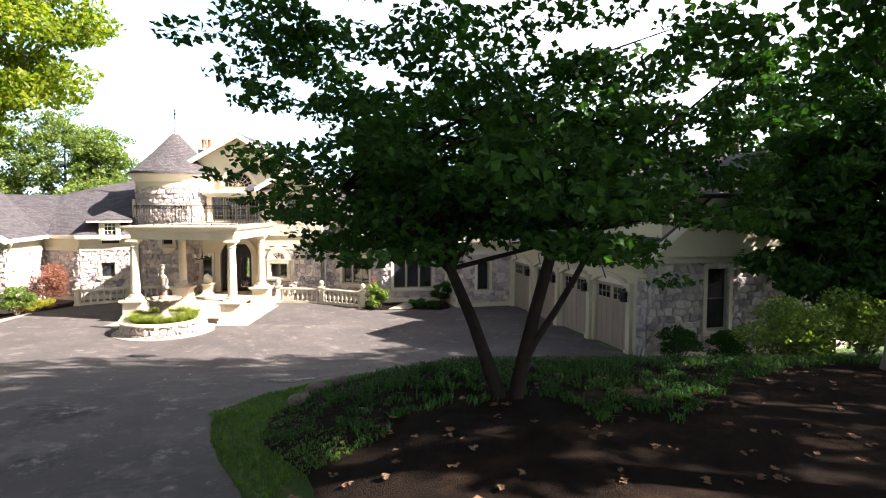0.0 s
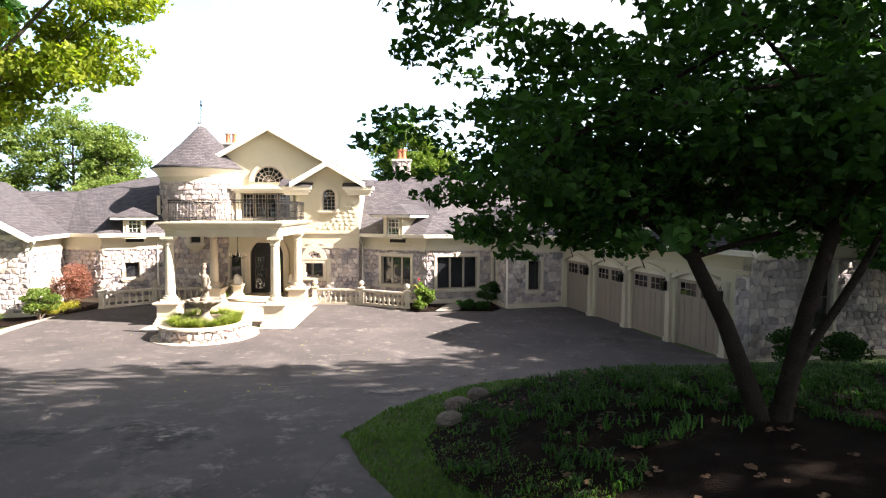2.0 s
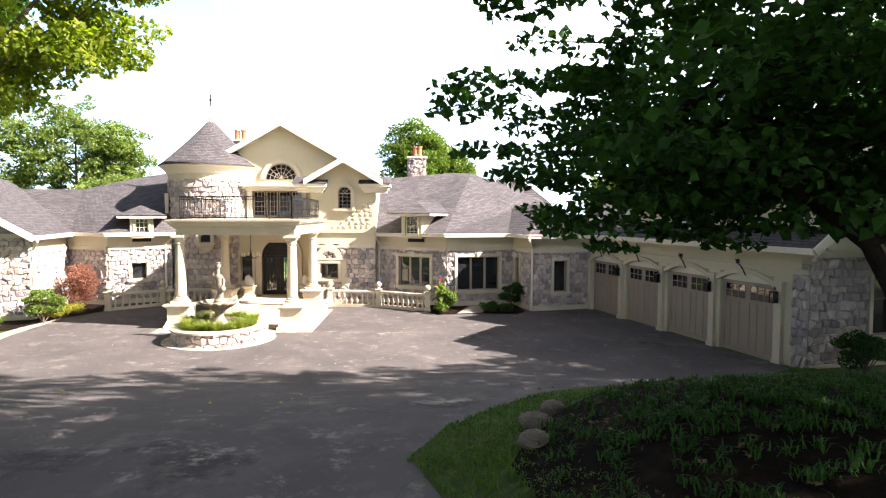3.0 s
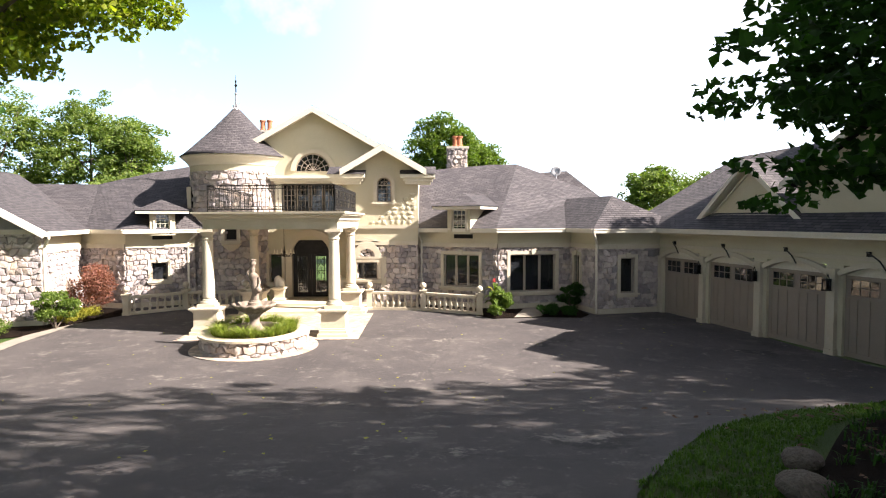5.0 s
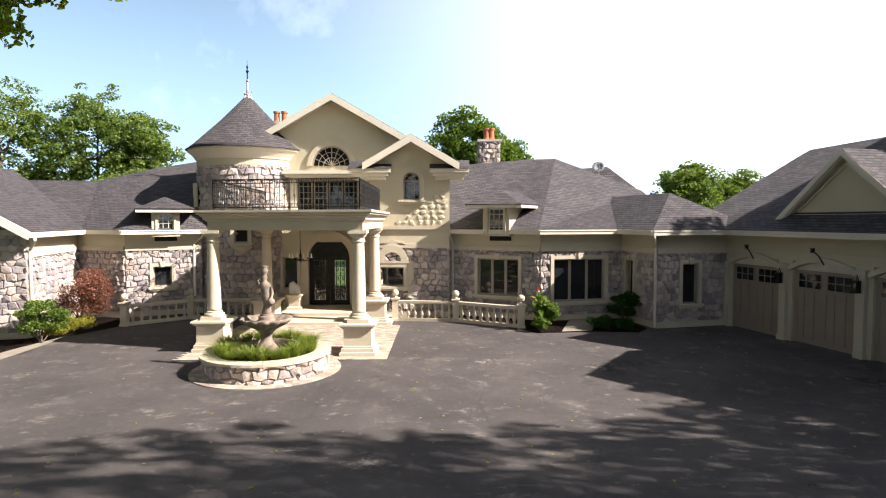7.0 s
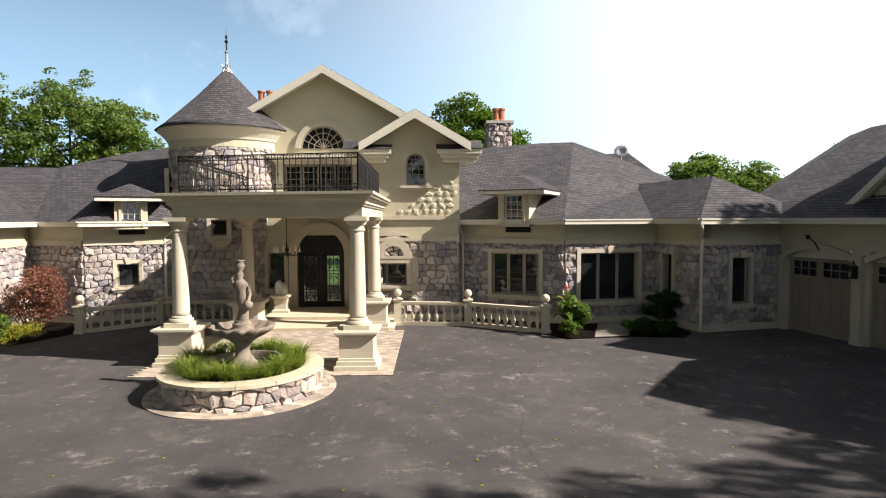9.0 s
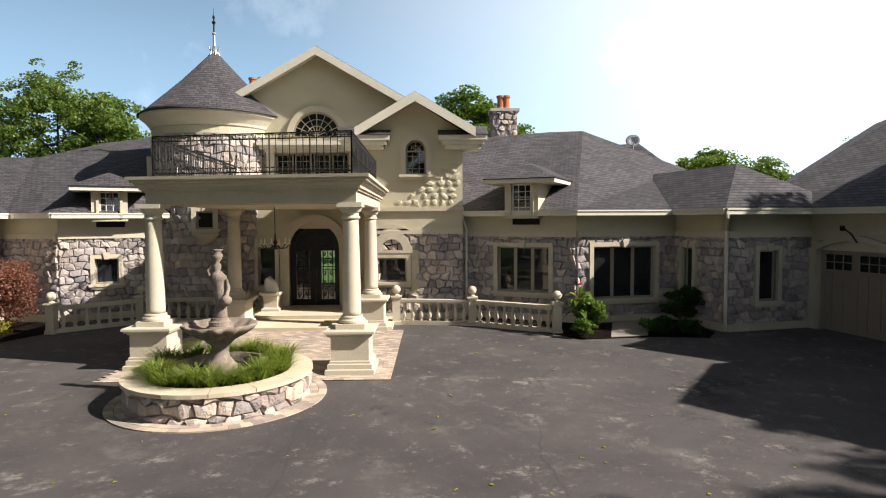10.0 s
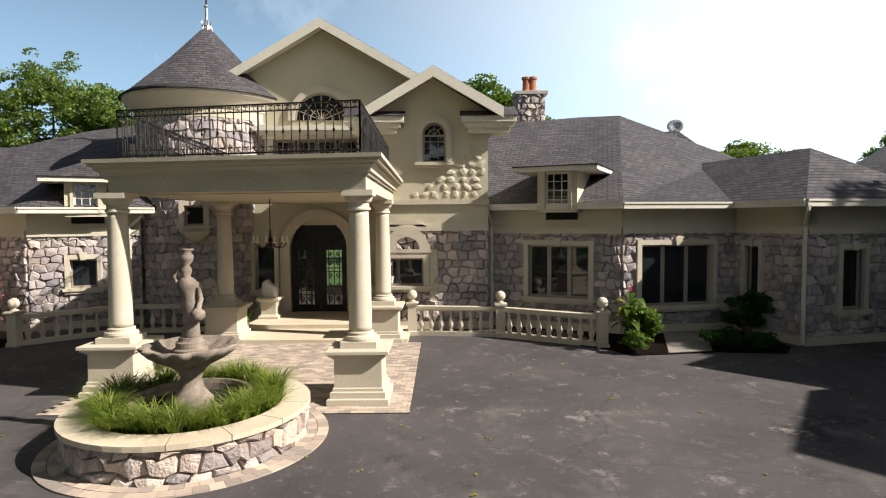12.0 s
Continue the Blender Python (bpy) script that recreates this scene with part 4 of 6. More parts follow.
def chimney(x, y, w, d, z0, z1, pots, clad=True):
    c = part("chimney", box(bmesh.new(), x - w / 2, x + w / 2, y - d / 2, y + d / 2, z0, z1), MORTAR, house, "fieldstone chimney with terracotta pots")
    if clad:
        stone_field(c, pose(x - w / 2, y - d / 2, 0), 0, w, z0, z1, size=0.28)
        stone_field(c, pose(x - w / 2, y + d / 2, 0, 0, 0, -90), 0, d, z0, z1, size=0.28)
    bm = box(bmesh.new(), x - w / 2 - 0.09, x + w / 2 + 0.09, y - d / 2 - 0.09, y + d / 2 + 0.09, z1, z1 + 0.12)
    part("cap", bm, CONCRETE, c)
    for px in pots:
        bm = lathe(bmesh.new(), [(0.19, z1 + 0.12), (0.19, z1 + 0.2), (0.15, z1 + 0.26), (0.14, z1 + 0.62), (0.18, z1 + 0.66), (0.18, z1 + 0.74), (0.12, z1 + 0.75)], 14, (x + px, y, 0))
        part("chimney_pot", bm, TERRACOTTA, c)


chimney(4.36, 13.2, 1.05, 1.0, 5.8, 7.86, (-0.12, 0.12))
chimney(-6.55, 14.5, 0.9, 0.9, 7.0, 8.95, (-0.2, 0.2), False)

# satellite dish on the far ridge
dish = thing("satellite_dish", "grey satellite dish on the roof ridge", "satellite dish", (9.75, 12.5, 6.1), -20)
bm = lathe(bmesh.new(), [(0.02, 0.0), (0.18, 0.02), (0.30, 0.08), (0.29, 0.09), (0.15, 0.035), (0.02, 0.015)], 24)
bmesh.ops.rotate(bm, verts=bm.verts, cent=(0, 0, 0), matrix=Matrix.Rotation(radians(62), 3, "X"))
bmesh.ops.translate(bm, verts=bm.verts, vec=(0, 0, 0.45))
part("reflector", bm, STEEL, dish, smooth=True)
part("mast", tube(bmesh.new(), [(0, 0.05, -0.35), (0, 0.05, 0.4)], 0.03), STEEL, dish)
part("feed_arm", tube(bmesh.new(), [(0, 0, 0.3), (0.1, -0.45, 0.45)], 0.018), STEEL, dish)

# downspouts
for top, foot in (((eDL.x + 0.05, eDL.y), (DL.x - 0.05, DL.y - 0.06)), ((eA0.x + 0.2, eA0.y - 0.12), (A0.x + 0.15, A0.y - 0.15)), ((eLA1.x - 0.35, eLA1.y - 0.1), (LA1.x - 0.25, LA1.y - 0.2)), ((eLC.x, eLC.y + 0.2), (LC0.x + 0.07, LC0.y + 0.05))):
    bm = tube(bmesh.new(), [(*top, E0 - 0.12), (*top, E0 - 0.25), (foot[0], foot[1], E0 - 0.62), (foot[0], foot[1], 1.5), (foot[0], foot[1], 0.05)], 0.05, 8)
    part("downspout", bm, CREAM, house, "cream round downspout")

# gooseneck brackets and lanterns on the garage
for k, (a, b) in enumerate(doors):
    x = (a + b) / 2 - 0.35
    lamp = part("bracket", tube(bmesh.new(), [mG @ Vector(p) for p in ((x, 0, 2.98), (x, -0.10, 3.05), (x + 0.25, -0.30, 3.02), (x + 0.65, -0.45, 2.85), (x + 0.85, -0.48, 2.62))], 0.022, 6), IRON, house, "black iron gooseneck arm over the door")
    part("plate", box(bmesh.new(), x - 0.06, x + 0.06, -0.04, 0, 2.90, 3.06, mG), IRON, lamp)
    lx = b + 0.28
    lan = part("lantern", box(bmesh.new(), lx - 0.07, lx + 0.07, -0.36, -0.22, 1.92, 2.18, mG), GLASS, house, "black iron wall lantern")
    bm = box(bmesh.new(), lx - 0.09, lx + 0.09, -0.38, -0.20, 2.18, 2.23, mG)
    box(bm, lx - 0.09, lx + 0.09, -0.38, -0.20, 1.88, 1.92, mG)
    for i in (-0.075, 0.075):
        for j in (-0.365, -0.215):
            box(bm, lx + i - 0.01, lx + i + 0.01, j - 0.01, j + 0.01, 1.92, 2.18, mG)
    part("lantern_frame", bm, IRON, lan)
    part("arm", tube(bmesh.new(), [mG @ Vector(p) for p in ((lx, -0.15, 2.10), (lx, -0.25, 2.36), (lx, -0.29, 2.23))], 0.014, 6), IRON, lan)

# ---- main block openings ----
d = part("front_door", bmesh.new(), IRON, house, "black arched iron double door with scrollwork")
DX, DW, DZ, DH = 3.02, 0.90, 0.22, 2.08
bm = bmesh.new()
for k in (-1, 1):
    xa = DX - DW if k < 0 else DX
    wall_boxes(bm, mM @ pose(xa + 0.004, 0.12, 0), DW - 0.008, DZ, DZ + DH, [(0.20, 0.70, DZ + 0.22, DZ + 1.98)], 0.07)
arch_ring(bm, mM, DX, DZ + DH, DW - 0.16, DW, 0.11, 0.20)
face_prism(bm, mM, [(DX + (DW - 0.05) * math.cos(math.pi * k / 16), DZ + DH + (DW - 0.05) * math.sin(math.pi * k / 16)) for k in range(17)], 0.15, 0.17)
part("door_frame", bm, IRON, d)
for k in (-1, 1):
    c = DX + k * DW / 2
    leaf = part("door_pane", box(bmesh.new(), c - 0.25, c + 0.25, 0.16, 0.165, DZ + 0.22, DZ + 1.98, mM), CLEAR, d, "clear glass behind iron scrolls")
    bm = bmesh.new()
    for x in (-0.17, 0.0, 0.17):
        box(bm, c + x - 0.012, c + x + 0.012, 0.135, 0.155, DZ + 0.22, DZ + 1.98, mM)
    for z in (0.55, 0.68, 1.28, 1.40, 1.70):
        box(bm, c - 0.25, c + 0.25, 0.135, 0.155, DZ + z - 0.012, DZ + z + 0.012, mM)
    for z, big in ((0.38, 0.08), (0.82, 0.06), (1.15, 0.07), (1.55, 0.07), (1.84, 0.06)):
        for x in (-0.13, 0.13):
            for q in (-1, 1):
                tube(bm, [mM @ Vector((c + x + q * big * (1 - t / 11) * math.cos(t * 0.75), 0.14, DZ + z + big * 1.5 * (1 - t / 14) * math.sin(t * 0.75))) for t in range(10)], 0.011, 5)
    part("scrollwork", bm, IRON, leaf)
bm = bmesh.new()
for x in (DX - 0.05, DX + 0.05):
    bar(bm, mM @ Vector((x, 0.08, DZ + 0.85)), mM @ Vector((x, 0.08, DZ + 1.35)), 0.025)
part("handle", bm, COPPER, d)
bm = bmesh.new()
for x in (DX - DW - 0.16, DX + DW + 0.16):
    box(bm, x - 0.16, x + 0.16, -0.12, 0.10, DZ, DZ + DH, mM)
arch_ring(bm, mM, DX, DZ + DH, DW, DW + 0.32, -0.12, 0.10)
part("door_surround", bm, TRIM, house, "broad cream arched door surround")
# the wall behind the arch's shoulders
bm = bmesh.new()
for s in (-1, 1):
    pts = [(DX + s * DW, DZ + DH), (DX + s * DW, 3.02), (DX, 3.22), (DX, DZ + DH + DW)]
    arc = [(DX + s * DW * math.cos(t), DZ + DH + DW * math.sin(t)) for t in np.linspace(math.pi / 2 - 0.1, 0.05, 8)]
    poly = pts + arc
    face_prism(bm, mM, poly if s < 0 else poly[::-1], 0.0, 0.28)
part("wall", bm, STUCCO, house)
window(mM, 1.00, 1.62, 0.95, 2.35, 1, 1, surround=0.14, label="narrow sidelight window in a cream surround")
window(mG2, 0.42, 1.36, 1.25, 2.05, 1, 1, surround=0.16, key=False, label="square window under a blind arch")
bm = bmesh.new()
arch_ring(bm, mG2, 0.89, 2.30, 0.36, 0.64, -0.11, 0.05)
arch_ring(bm, mG2, 0.89, 2.30, 0.72, 0.86, -0.07, 0.02)
box(bm, 0.10, 1.68, -0.12, 0.0, 2.21, 2.30, mG2)
box(bm, 0.02, 0.25, -0.06, 0.0, 0.3, 2.30, mG2)
box(bm, 1.53, 1.76, -0.06, 0.0, 0.3, 2.30, mG2)
part("arch_trim", bm, TRIM, house)
bm = face_prism(bmesh.new(), mG2, [(0.89 + 0.36 * math.cos(math.pi * k / 14), 2.31 + 0.36 * math.sin(math.pi * k / 14)) for k in range(15)], -0.03, -0.02)
part("pane", bm, GLASS, house, "half round dark glass")
# near-black plate on the solid wall, for the shade behind the glass
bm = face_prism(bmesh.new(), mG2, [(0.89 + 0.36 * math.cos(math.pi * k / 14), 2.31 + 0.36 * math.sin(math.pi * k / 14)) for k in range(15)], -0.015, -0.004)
part("shade_board", bm, UNLIT, house)
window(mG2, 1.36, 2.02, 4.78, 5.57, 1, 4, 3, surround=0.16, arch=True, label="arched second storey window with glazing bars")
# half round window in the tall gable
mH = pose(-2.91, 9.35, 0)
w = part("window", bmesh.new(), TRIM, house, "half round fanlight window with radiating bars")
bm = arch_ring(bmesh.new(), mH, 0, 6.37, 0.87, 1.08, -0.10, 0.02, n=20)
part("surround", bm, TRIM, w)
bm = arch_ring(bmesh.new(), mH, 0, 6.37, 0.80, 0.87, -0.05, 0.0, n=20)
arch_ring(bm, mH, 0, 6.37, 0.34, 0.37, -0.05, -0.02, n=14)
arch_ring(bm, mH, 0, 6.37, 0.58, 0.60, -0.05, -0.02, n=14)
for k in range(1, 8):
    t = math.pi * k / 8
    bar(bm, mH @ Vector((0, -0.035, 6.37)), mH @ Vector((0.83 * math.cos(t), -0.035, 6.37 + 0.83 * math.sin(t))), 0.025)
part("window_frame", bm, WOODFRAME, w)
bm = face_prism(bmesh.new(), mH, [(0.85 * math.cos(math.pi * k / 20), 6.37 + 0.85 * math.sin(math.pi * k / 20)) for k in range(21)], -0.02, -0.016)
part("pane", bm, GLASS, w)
# near-black plate in place of an unlit attic; the wall has no hole
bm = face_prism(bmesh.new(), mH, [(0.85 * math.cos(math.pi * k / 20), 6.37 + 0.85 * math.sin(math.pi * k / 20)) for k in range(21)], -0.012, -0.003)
part("shade_board", bm, UNLIT, w)
# french doors on the balcony, with their cornice
mF = pose(-7.7, 9.35, 0)
for k in range(4):
    x = 3.25 + k * 0.675
    window(mF, x + 0.03, x + 0.645, 4.38, 5.73, 1, 5, 3, surround=0, label="glazed french door leaf", sash=WOODFRAME)
bm = box(bmesh.new(), 2.7, 6.35, -0.55, 0.0, 5.98, 6.12, mF)
box(bm, 2.8, 6.25, -0.45, 0.0, 5.86, 5.98, mF)
box(bm, 2.95, 6.1, -0.30, 0.0, 5.75, 5.86, mF)
box(bm, 2.98, 3.25, -0.16, 0.0, 4.3, 5.75, mF)
box(bm, 5.95, 6.12, -0.16, 0.0, 4.3, 5.75, mF)
part("cornice", bm, CREAM, house)
# tower windows
for ang, z0, z1, hw in ((-66, 4.35, 5.45, 0.28), (9, 3.02, 3.62, 0.28)):
    a = radians(ang)
    mt = pose(TC.x + TR * math.sin(a), TC.y - TR * math.cos(a), 0, 0, 0, ang)
    window(mt @ pose(0, -0.12, 0), -hw, hw, z0, z1, 1, 1, surround=0.14, label="narrow tower window with a corbelled sill", key=False)
    # near-black block that stands in for the dim tower inside
    bm = box(bmesh.new(), -hw - 0.14, hw + 0.14, -0.13, 0.1, z0, z1 + 0.14, mt @ pose(0, 0.1, 0))
    part("shade_board", bm, UNLIT, house)
    bm = lathe(bmesh.new(), [(0.12, z0 - 0.48), (0.30, z0 - 0.35), (0.46, z0 - 0.17)], 16, mt @ Vector((0, 0.0, 0)), 1.0)
    part("corbel", bm, TRIM, house)

# ---- near-black boxes in place of unlit rooms behind the openings ----
def dark_box(m, x0, x1, z0, z1, deep=2.2):
    """Inner walls, floor and ceiling behind a window, open towards it, coloured near black for shade."""
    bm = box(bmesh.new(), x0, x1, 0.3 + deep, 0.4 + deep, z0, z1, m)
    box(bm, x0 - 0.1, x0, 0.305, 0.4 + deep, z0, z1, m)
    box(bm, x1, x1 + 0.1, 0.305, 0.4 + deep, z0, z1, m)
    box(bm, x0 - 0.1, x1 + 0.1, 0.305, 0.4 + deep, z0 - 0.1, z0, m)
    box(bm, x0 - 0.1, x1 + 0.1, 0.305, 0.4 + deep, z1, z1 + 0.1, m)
    part("dark_box", bm, UNLIT, house)


dark_box(mA, 0.9, 3.3, 0.3, 2.7)
dark_box(mB, 0.4, 2.9, 0.3, 2.7)
dark_box(mC, 0.2, 1.2, 0.5, 2.6, 0.8)
dark_box(mD, 0.8, 2.0, 0.4, 2.6, 1.5)
dark_box(mLA, 0.8, 2.0, 0.9, 2.4, 1.0)
dark_box(mE, 2.0, 3.4, 0.6, 3.3)
dark_box(mG2, 0.2, 1.6, 0.9, 2.3, 1.0)
dark_box(mG2, 1.1, 2.3, 4.4, 6.0, 1.0)
dark_box(mM, 0.7, 1.9, 0.6, 2.6, 1.0)
dark_box(mF, 3.1, 6.1, 4.36, 5.9, 2.0)
# the hall, coloured near black for shade, runs through to garden side openings
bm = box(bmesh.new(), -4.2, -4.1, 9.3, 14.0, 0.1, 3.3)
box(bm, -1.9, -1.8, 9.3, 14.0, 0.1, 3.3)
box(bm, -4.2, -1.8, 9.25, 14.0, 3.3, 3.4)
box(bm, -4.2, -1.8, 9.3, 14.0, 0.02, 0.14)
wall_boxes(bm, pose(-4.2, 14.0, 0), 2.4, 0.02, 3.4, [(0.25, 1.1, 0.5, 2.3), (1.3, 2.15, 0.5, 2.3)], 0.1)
part("hall", bm, UNLIT, house)

# ---- portico ----
portico = thing("portico", "cream classical entrance portico with four columns and a roof balcony", "portico")


def column(x, y, big):
    k = part("column", bmesh.new(), TRIM, portico)
    prof = []
    for hw, z0, z1 in ((0.52, 0, 0.13), (0.47, 0.13, 0.24), (0.43, 0.24, 0.30), (0.405, 0.30, 0.80), (0.44, 0.80, 0.84), (0.49, 0.84, 0.89), (0.53, 0.89, 0.95)):
        prof += [(hw, z0), (hw, z1 - 0.012), (hw - 0.012, z1)]
    bm = square_lathe(bmesh.new(), prof, x, y)
    part("pedestal", bm, TRIM, k)
    bm = box(bmesh.new(), x - 0.31, x + 0.31, y - 0.31, y + 0.31, 0.95, 1.06)
    lathe(bm, [(0.285, 1.06), (0.295, 1.10), (0.285, 1.14), (0.24, 1.15), (0.235, 1.17), (0.24, 1.20), (0.214, 1.22)], 28, (x, y, 0))
    part("column_base", bm, TRIM, k)
    prof, n = [], 24
    for j in range(n + 1):
        t = j / n
        r = 0.203 - 0.036 * t ** 1.5
        z = 1.22 + 2.09 * t
        prof.append((r, z))
    bm = lathe(bmesh.new(), prof, 32, (x, y, 0))
    part("shaft", bm, TRIM, k, smooth=True)
    bm = lathe(bmesh.new(), [(0.178, 3.31), (0.205, 3.33), (0.205, 3.36), (0.18, 3.38), (0.18, 3.45), (0.215, 3.47), (0.245, 3.53), (0.26, 3.57)], 28, (x, y, 0))
    box(bm, x - 0.27, x + 0.27, y - 0.27, y + 0.27, 3.57, 3.67)
    part("capital", bm, TRIM, k)


for x, y in ((-0.50, 0.48), (-4.99, 0.98), (-0.60, 5.50), (-4.75, 5.60)):
    column(x, y, True)
FL, FRT, BR, BL = Vector((-5.19, 1.06)), Vector((-0.34, 0.22)), Vector((-0.48, 8.6)), Vector((-5.45, 8.6))
rings = []
bm = bmesh.new()
for out, z in ((0.0, 3.67), (0.0, 3.92), (0.05, 3.925), (0.05, 3.97), (0.10, 3.98), (0.10, 4.04), (0.17, 4.09), (0.17, 4.12), (0.24, 4.14), (0.24, 4.19), (0.30, 4.20), (0.30, 4.27)):
    rings.append([bm.verts.new(p) for p in ((FL.x - out, FL.y - out, z), (FRT.x + out, FRT.y - out, z), (BR.x + out, BR.y, z), (BL.x - out, BL.y, z))])
for a, b in zip(rings, rings[1:]):
    for k in range(4):
        bm.faces.new((a[k], a[(k + 1) % 4], b[(k + 1) % 4], b[k]))
bm.faces.new(rings[0][::-1])
bm.faces.new(rings[-1])
part("entablature", bm, TRIM, portico, "stepped cream cornice of the porch")
bm = bmesh.new()
prism(bm, [(-4.8, 1.5), (-0.85, 0.8), (-0.95, 5.2), (-4.9, 5.2)], 3.652, 3.67)
# coffer under the slab
part("ceiling_panel", bm, STUCCO, portico)

rail = thing("balcony_railing", "black wrought iron balcony railing with scrolls", "railing")
ZR = 4.27


def railing(a, b, n):
    a, b = Vector(a), Vector(b)
    bm = bmesh.new()
    up = Vector((0, 0, 1))
    bar(bm, a + up * 0.92, b + up * 0.92, 0.034, 0.024)
    bar(bm, a + up * 0.80, b + up * 0.80, 0.02)
    bar(bm, a + up * 0.08, b + up * 0.08, 0.03)
    part("rail", bm, IRON, rail)
    for k in range(n + 1):
        p = a.lerp(b, k / n)
        bm = bmesh.new()
        thick = 0.024 if k % 6 == 0 else 0.014
        bar(bm, p + up * (0.0 if k % 6 == 0 else 0.08), p + up * 0.92, thick)
        if k % 2:
            lathe(bm, [(0.009, 0.40), (0.026, 0.44), (0.009, 0.48)], 6, p)
        part("baluster", bm, IRON, rail)
        if k < n:
            q = a.lerp(b, (k + 0.5) / n)
            dd = (b - a).normalized()
            for zc in (0.86, 0.15):
                pts = [q + up * (zc + 0.045 * math.sin(t)) - dd * (0.028 + 0.03 * math.cos(t)) for t in np.linspace(5.2, 0.6, 7)]
                pts += [q + up * (zc + 0.045 * math.sin(t)) + dd * (0.028 + 0.03 * math.cos(t)) for t in np.linspace(0.6, 5.2, 7)]
                part("scroll", tube(bmesh.new(), pts, 0.007, 4), IRON, rail)


railing((-0.44, 0.30, ZR), (-0.56, 7.0, ZR), 34)
railing((-5.02, 1.12, ZR), (-0.44, 0.30, ZR), 30)
railing((-5.02, 1.12, ZR), (-5.55, 8.3, ZR), 36)

# steps and paved apron
st = thing("entry_steps", "buff sandstone entry steps", "steps")
part("step", box(bmesh.new(), -5.3, 0.05, 5.05, 9.0, 0.0, 0.11), SLAB, st)
part("step", box(bmesh.new(), -4.6, -0.9, 6.6, 8.95, 0.11, 0.22), SLAB, st)

# ---- fountain ----
FC = Vector((-2.70, -1.38))
FR = 1.61
planter = thing("fountain_planter", "round fieldstone planter with a buff stone cap", "planter", (*FC, 0))
part("core", lathe(bmesh.new(), [(FR - 0.06, 0.0), (FR - 0.06, 0.46), (FR - 0.34, 0.46), (FR - 0.34, 0.3)], 48), MORTAR, planter)
prng = random.Random(12)
tmp = stones(bmesh.new(), lambda x, z, out: Vector(((FR - 0.06 + out) * math.sin(x / FR), -(FR - 0.06 + out) * math.cos(x / FR), z)),
             -math.pi * FR, math.pi * FR, 0.0, 0.46, 0.30, [], prng, 0.09)
stone_parts(tmp, ROCK, planter)
for k in range(14):
    a0, a1 = k * math.tau / 14 + 0.004, (k + 1) * math.tau / 14 - 0.004
    bm = bmesh.new()
    outer = [((FR + 0.07) * math.cos(a0 + (a1 - a0) * t / 3), (FR + 0.07) * math.sin(a0 + (a1 - a0) * t / 3)) for t in range(4)]
    inner = [((FR - 0.33) * math.cos(a1 - (a1 - a0) * t / 3), (FR - 0.33) * math.sin(a1 - (a1 - a0) * t / 3)) for t in range(4)]
    prism(bm, outer + inner, 0.45, 0.52)
    part("capstone", bm, SLAB, planter)
part("soil", lathe(bmesh.new(), [(FR - 0.35, 0.30), (FR - 0.35, 0.42), (0.82, 0.45), (0.80, 0.3)], 32), MULCH, planter)
part("basin_ring", lathe(bmesh.new(), [(0.84, 0.30), (0.86, 0.62), (0.83, 0.66), (0.77, 0.66), (0.75, 0.60), (0.73, 0.4)], 40), WEATHERED, planter)
part("water", lathe(bmesh.new(), [(0.75, 0.42), (0.75, 0.50)], 40), WATER, planter)

fountain = thing("fountain", "weathered cast stone fountain with a fluted bowl", "fountain", (*FC, 0.50))
part("foot", lathe(bmesh.new(), [(0.30, -0.02), (0.30, 0.08), (0.25, 0.13), (0.17, 0.24), (0.14, 0.36), (0.17, 0.48), (0.30, 0.60)], 24), WEATHERED, fountain, smooth=True)
part("bowl", lathe(bmesh.new(), [(0.20, 0.55), (0.30, 0.60), (0.47, 0.69), (0.60, 0.78), (0.67, 0.87), (0.645, 0.885), (0.55, 0.80), (0.36, 0.73), (0.05, 0.71)], 84, wave=0.045, waves=14), WEATHERED, fountain, smooth=True)
part("pedestal", lathe(bmesh.new(), [(0.24, 0.66), (0.24, 0.82), (0.20, 0.84), (0.20, 0.92), (0.165, 0.94), (0.15, 0.99)], 24), WEATHERED, fountain)
bm = bmesh.new()
# the figure is a plain turned shape with a jar above
fig = [(0.13, 1.48), (0.14, 1.54), (0.115, 1.70), (0.10, 1.78), (0.125, 1.92), (0.15, 2.03), (0.12, 2.15), (0.115, 2.20), (0.15, 2.32), (0.165, 2.41), (0.10, 2.49), (0.055, 2.53), (0.085, 2.60), (0.085, 2.66), (0.05, 2.71), (0.10, 2.79), (0.11, 2.87), (0.06, 2.94), (0.10, 2.97), (0.10, 2.99)]
lathe(bm, [(r * 0.95, 1.48 + (z - 1.48) * 0.86) for r, z in fig], 20, (0, 0, -0.62), 0.8)
for v in bm.verts:
    t = v.co.z - 0.86
    v.co.x += 0.035 * math.sin(t * 4.6)
    v.co.y *= 1 + 0.12 * math.sin(t * 23 + v.co.x * 9)
tube(bm, [(0.14, -0.02, 1.60), (0.19, -0.05, 1.45), (0.17, -0.10, 1.30)], 0.035, 8)
tube(bm, [(-0.14, 0.0, 1.60), (-0.20, -0.02, 1.78), (-0.08, 0.0, 1.95)], 0.035, 8)
lathe(bm, [(0.03, 2.02), (0.10, 2.08), (0.10, 2.16), (0.03, 2.22)], 14, (0.16, -0.10, -0.90))
bmesh.ops.translate(bm, verts=bm.verts, vec=(0, 0, 0.10))
part("statue", bm, WEATHERED, fountain, "weathered stone garden statue", smooth=True)

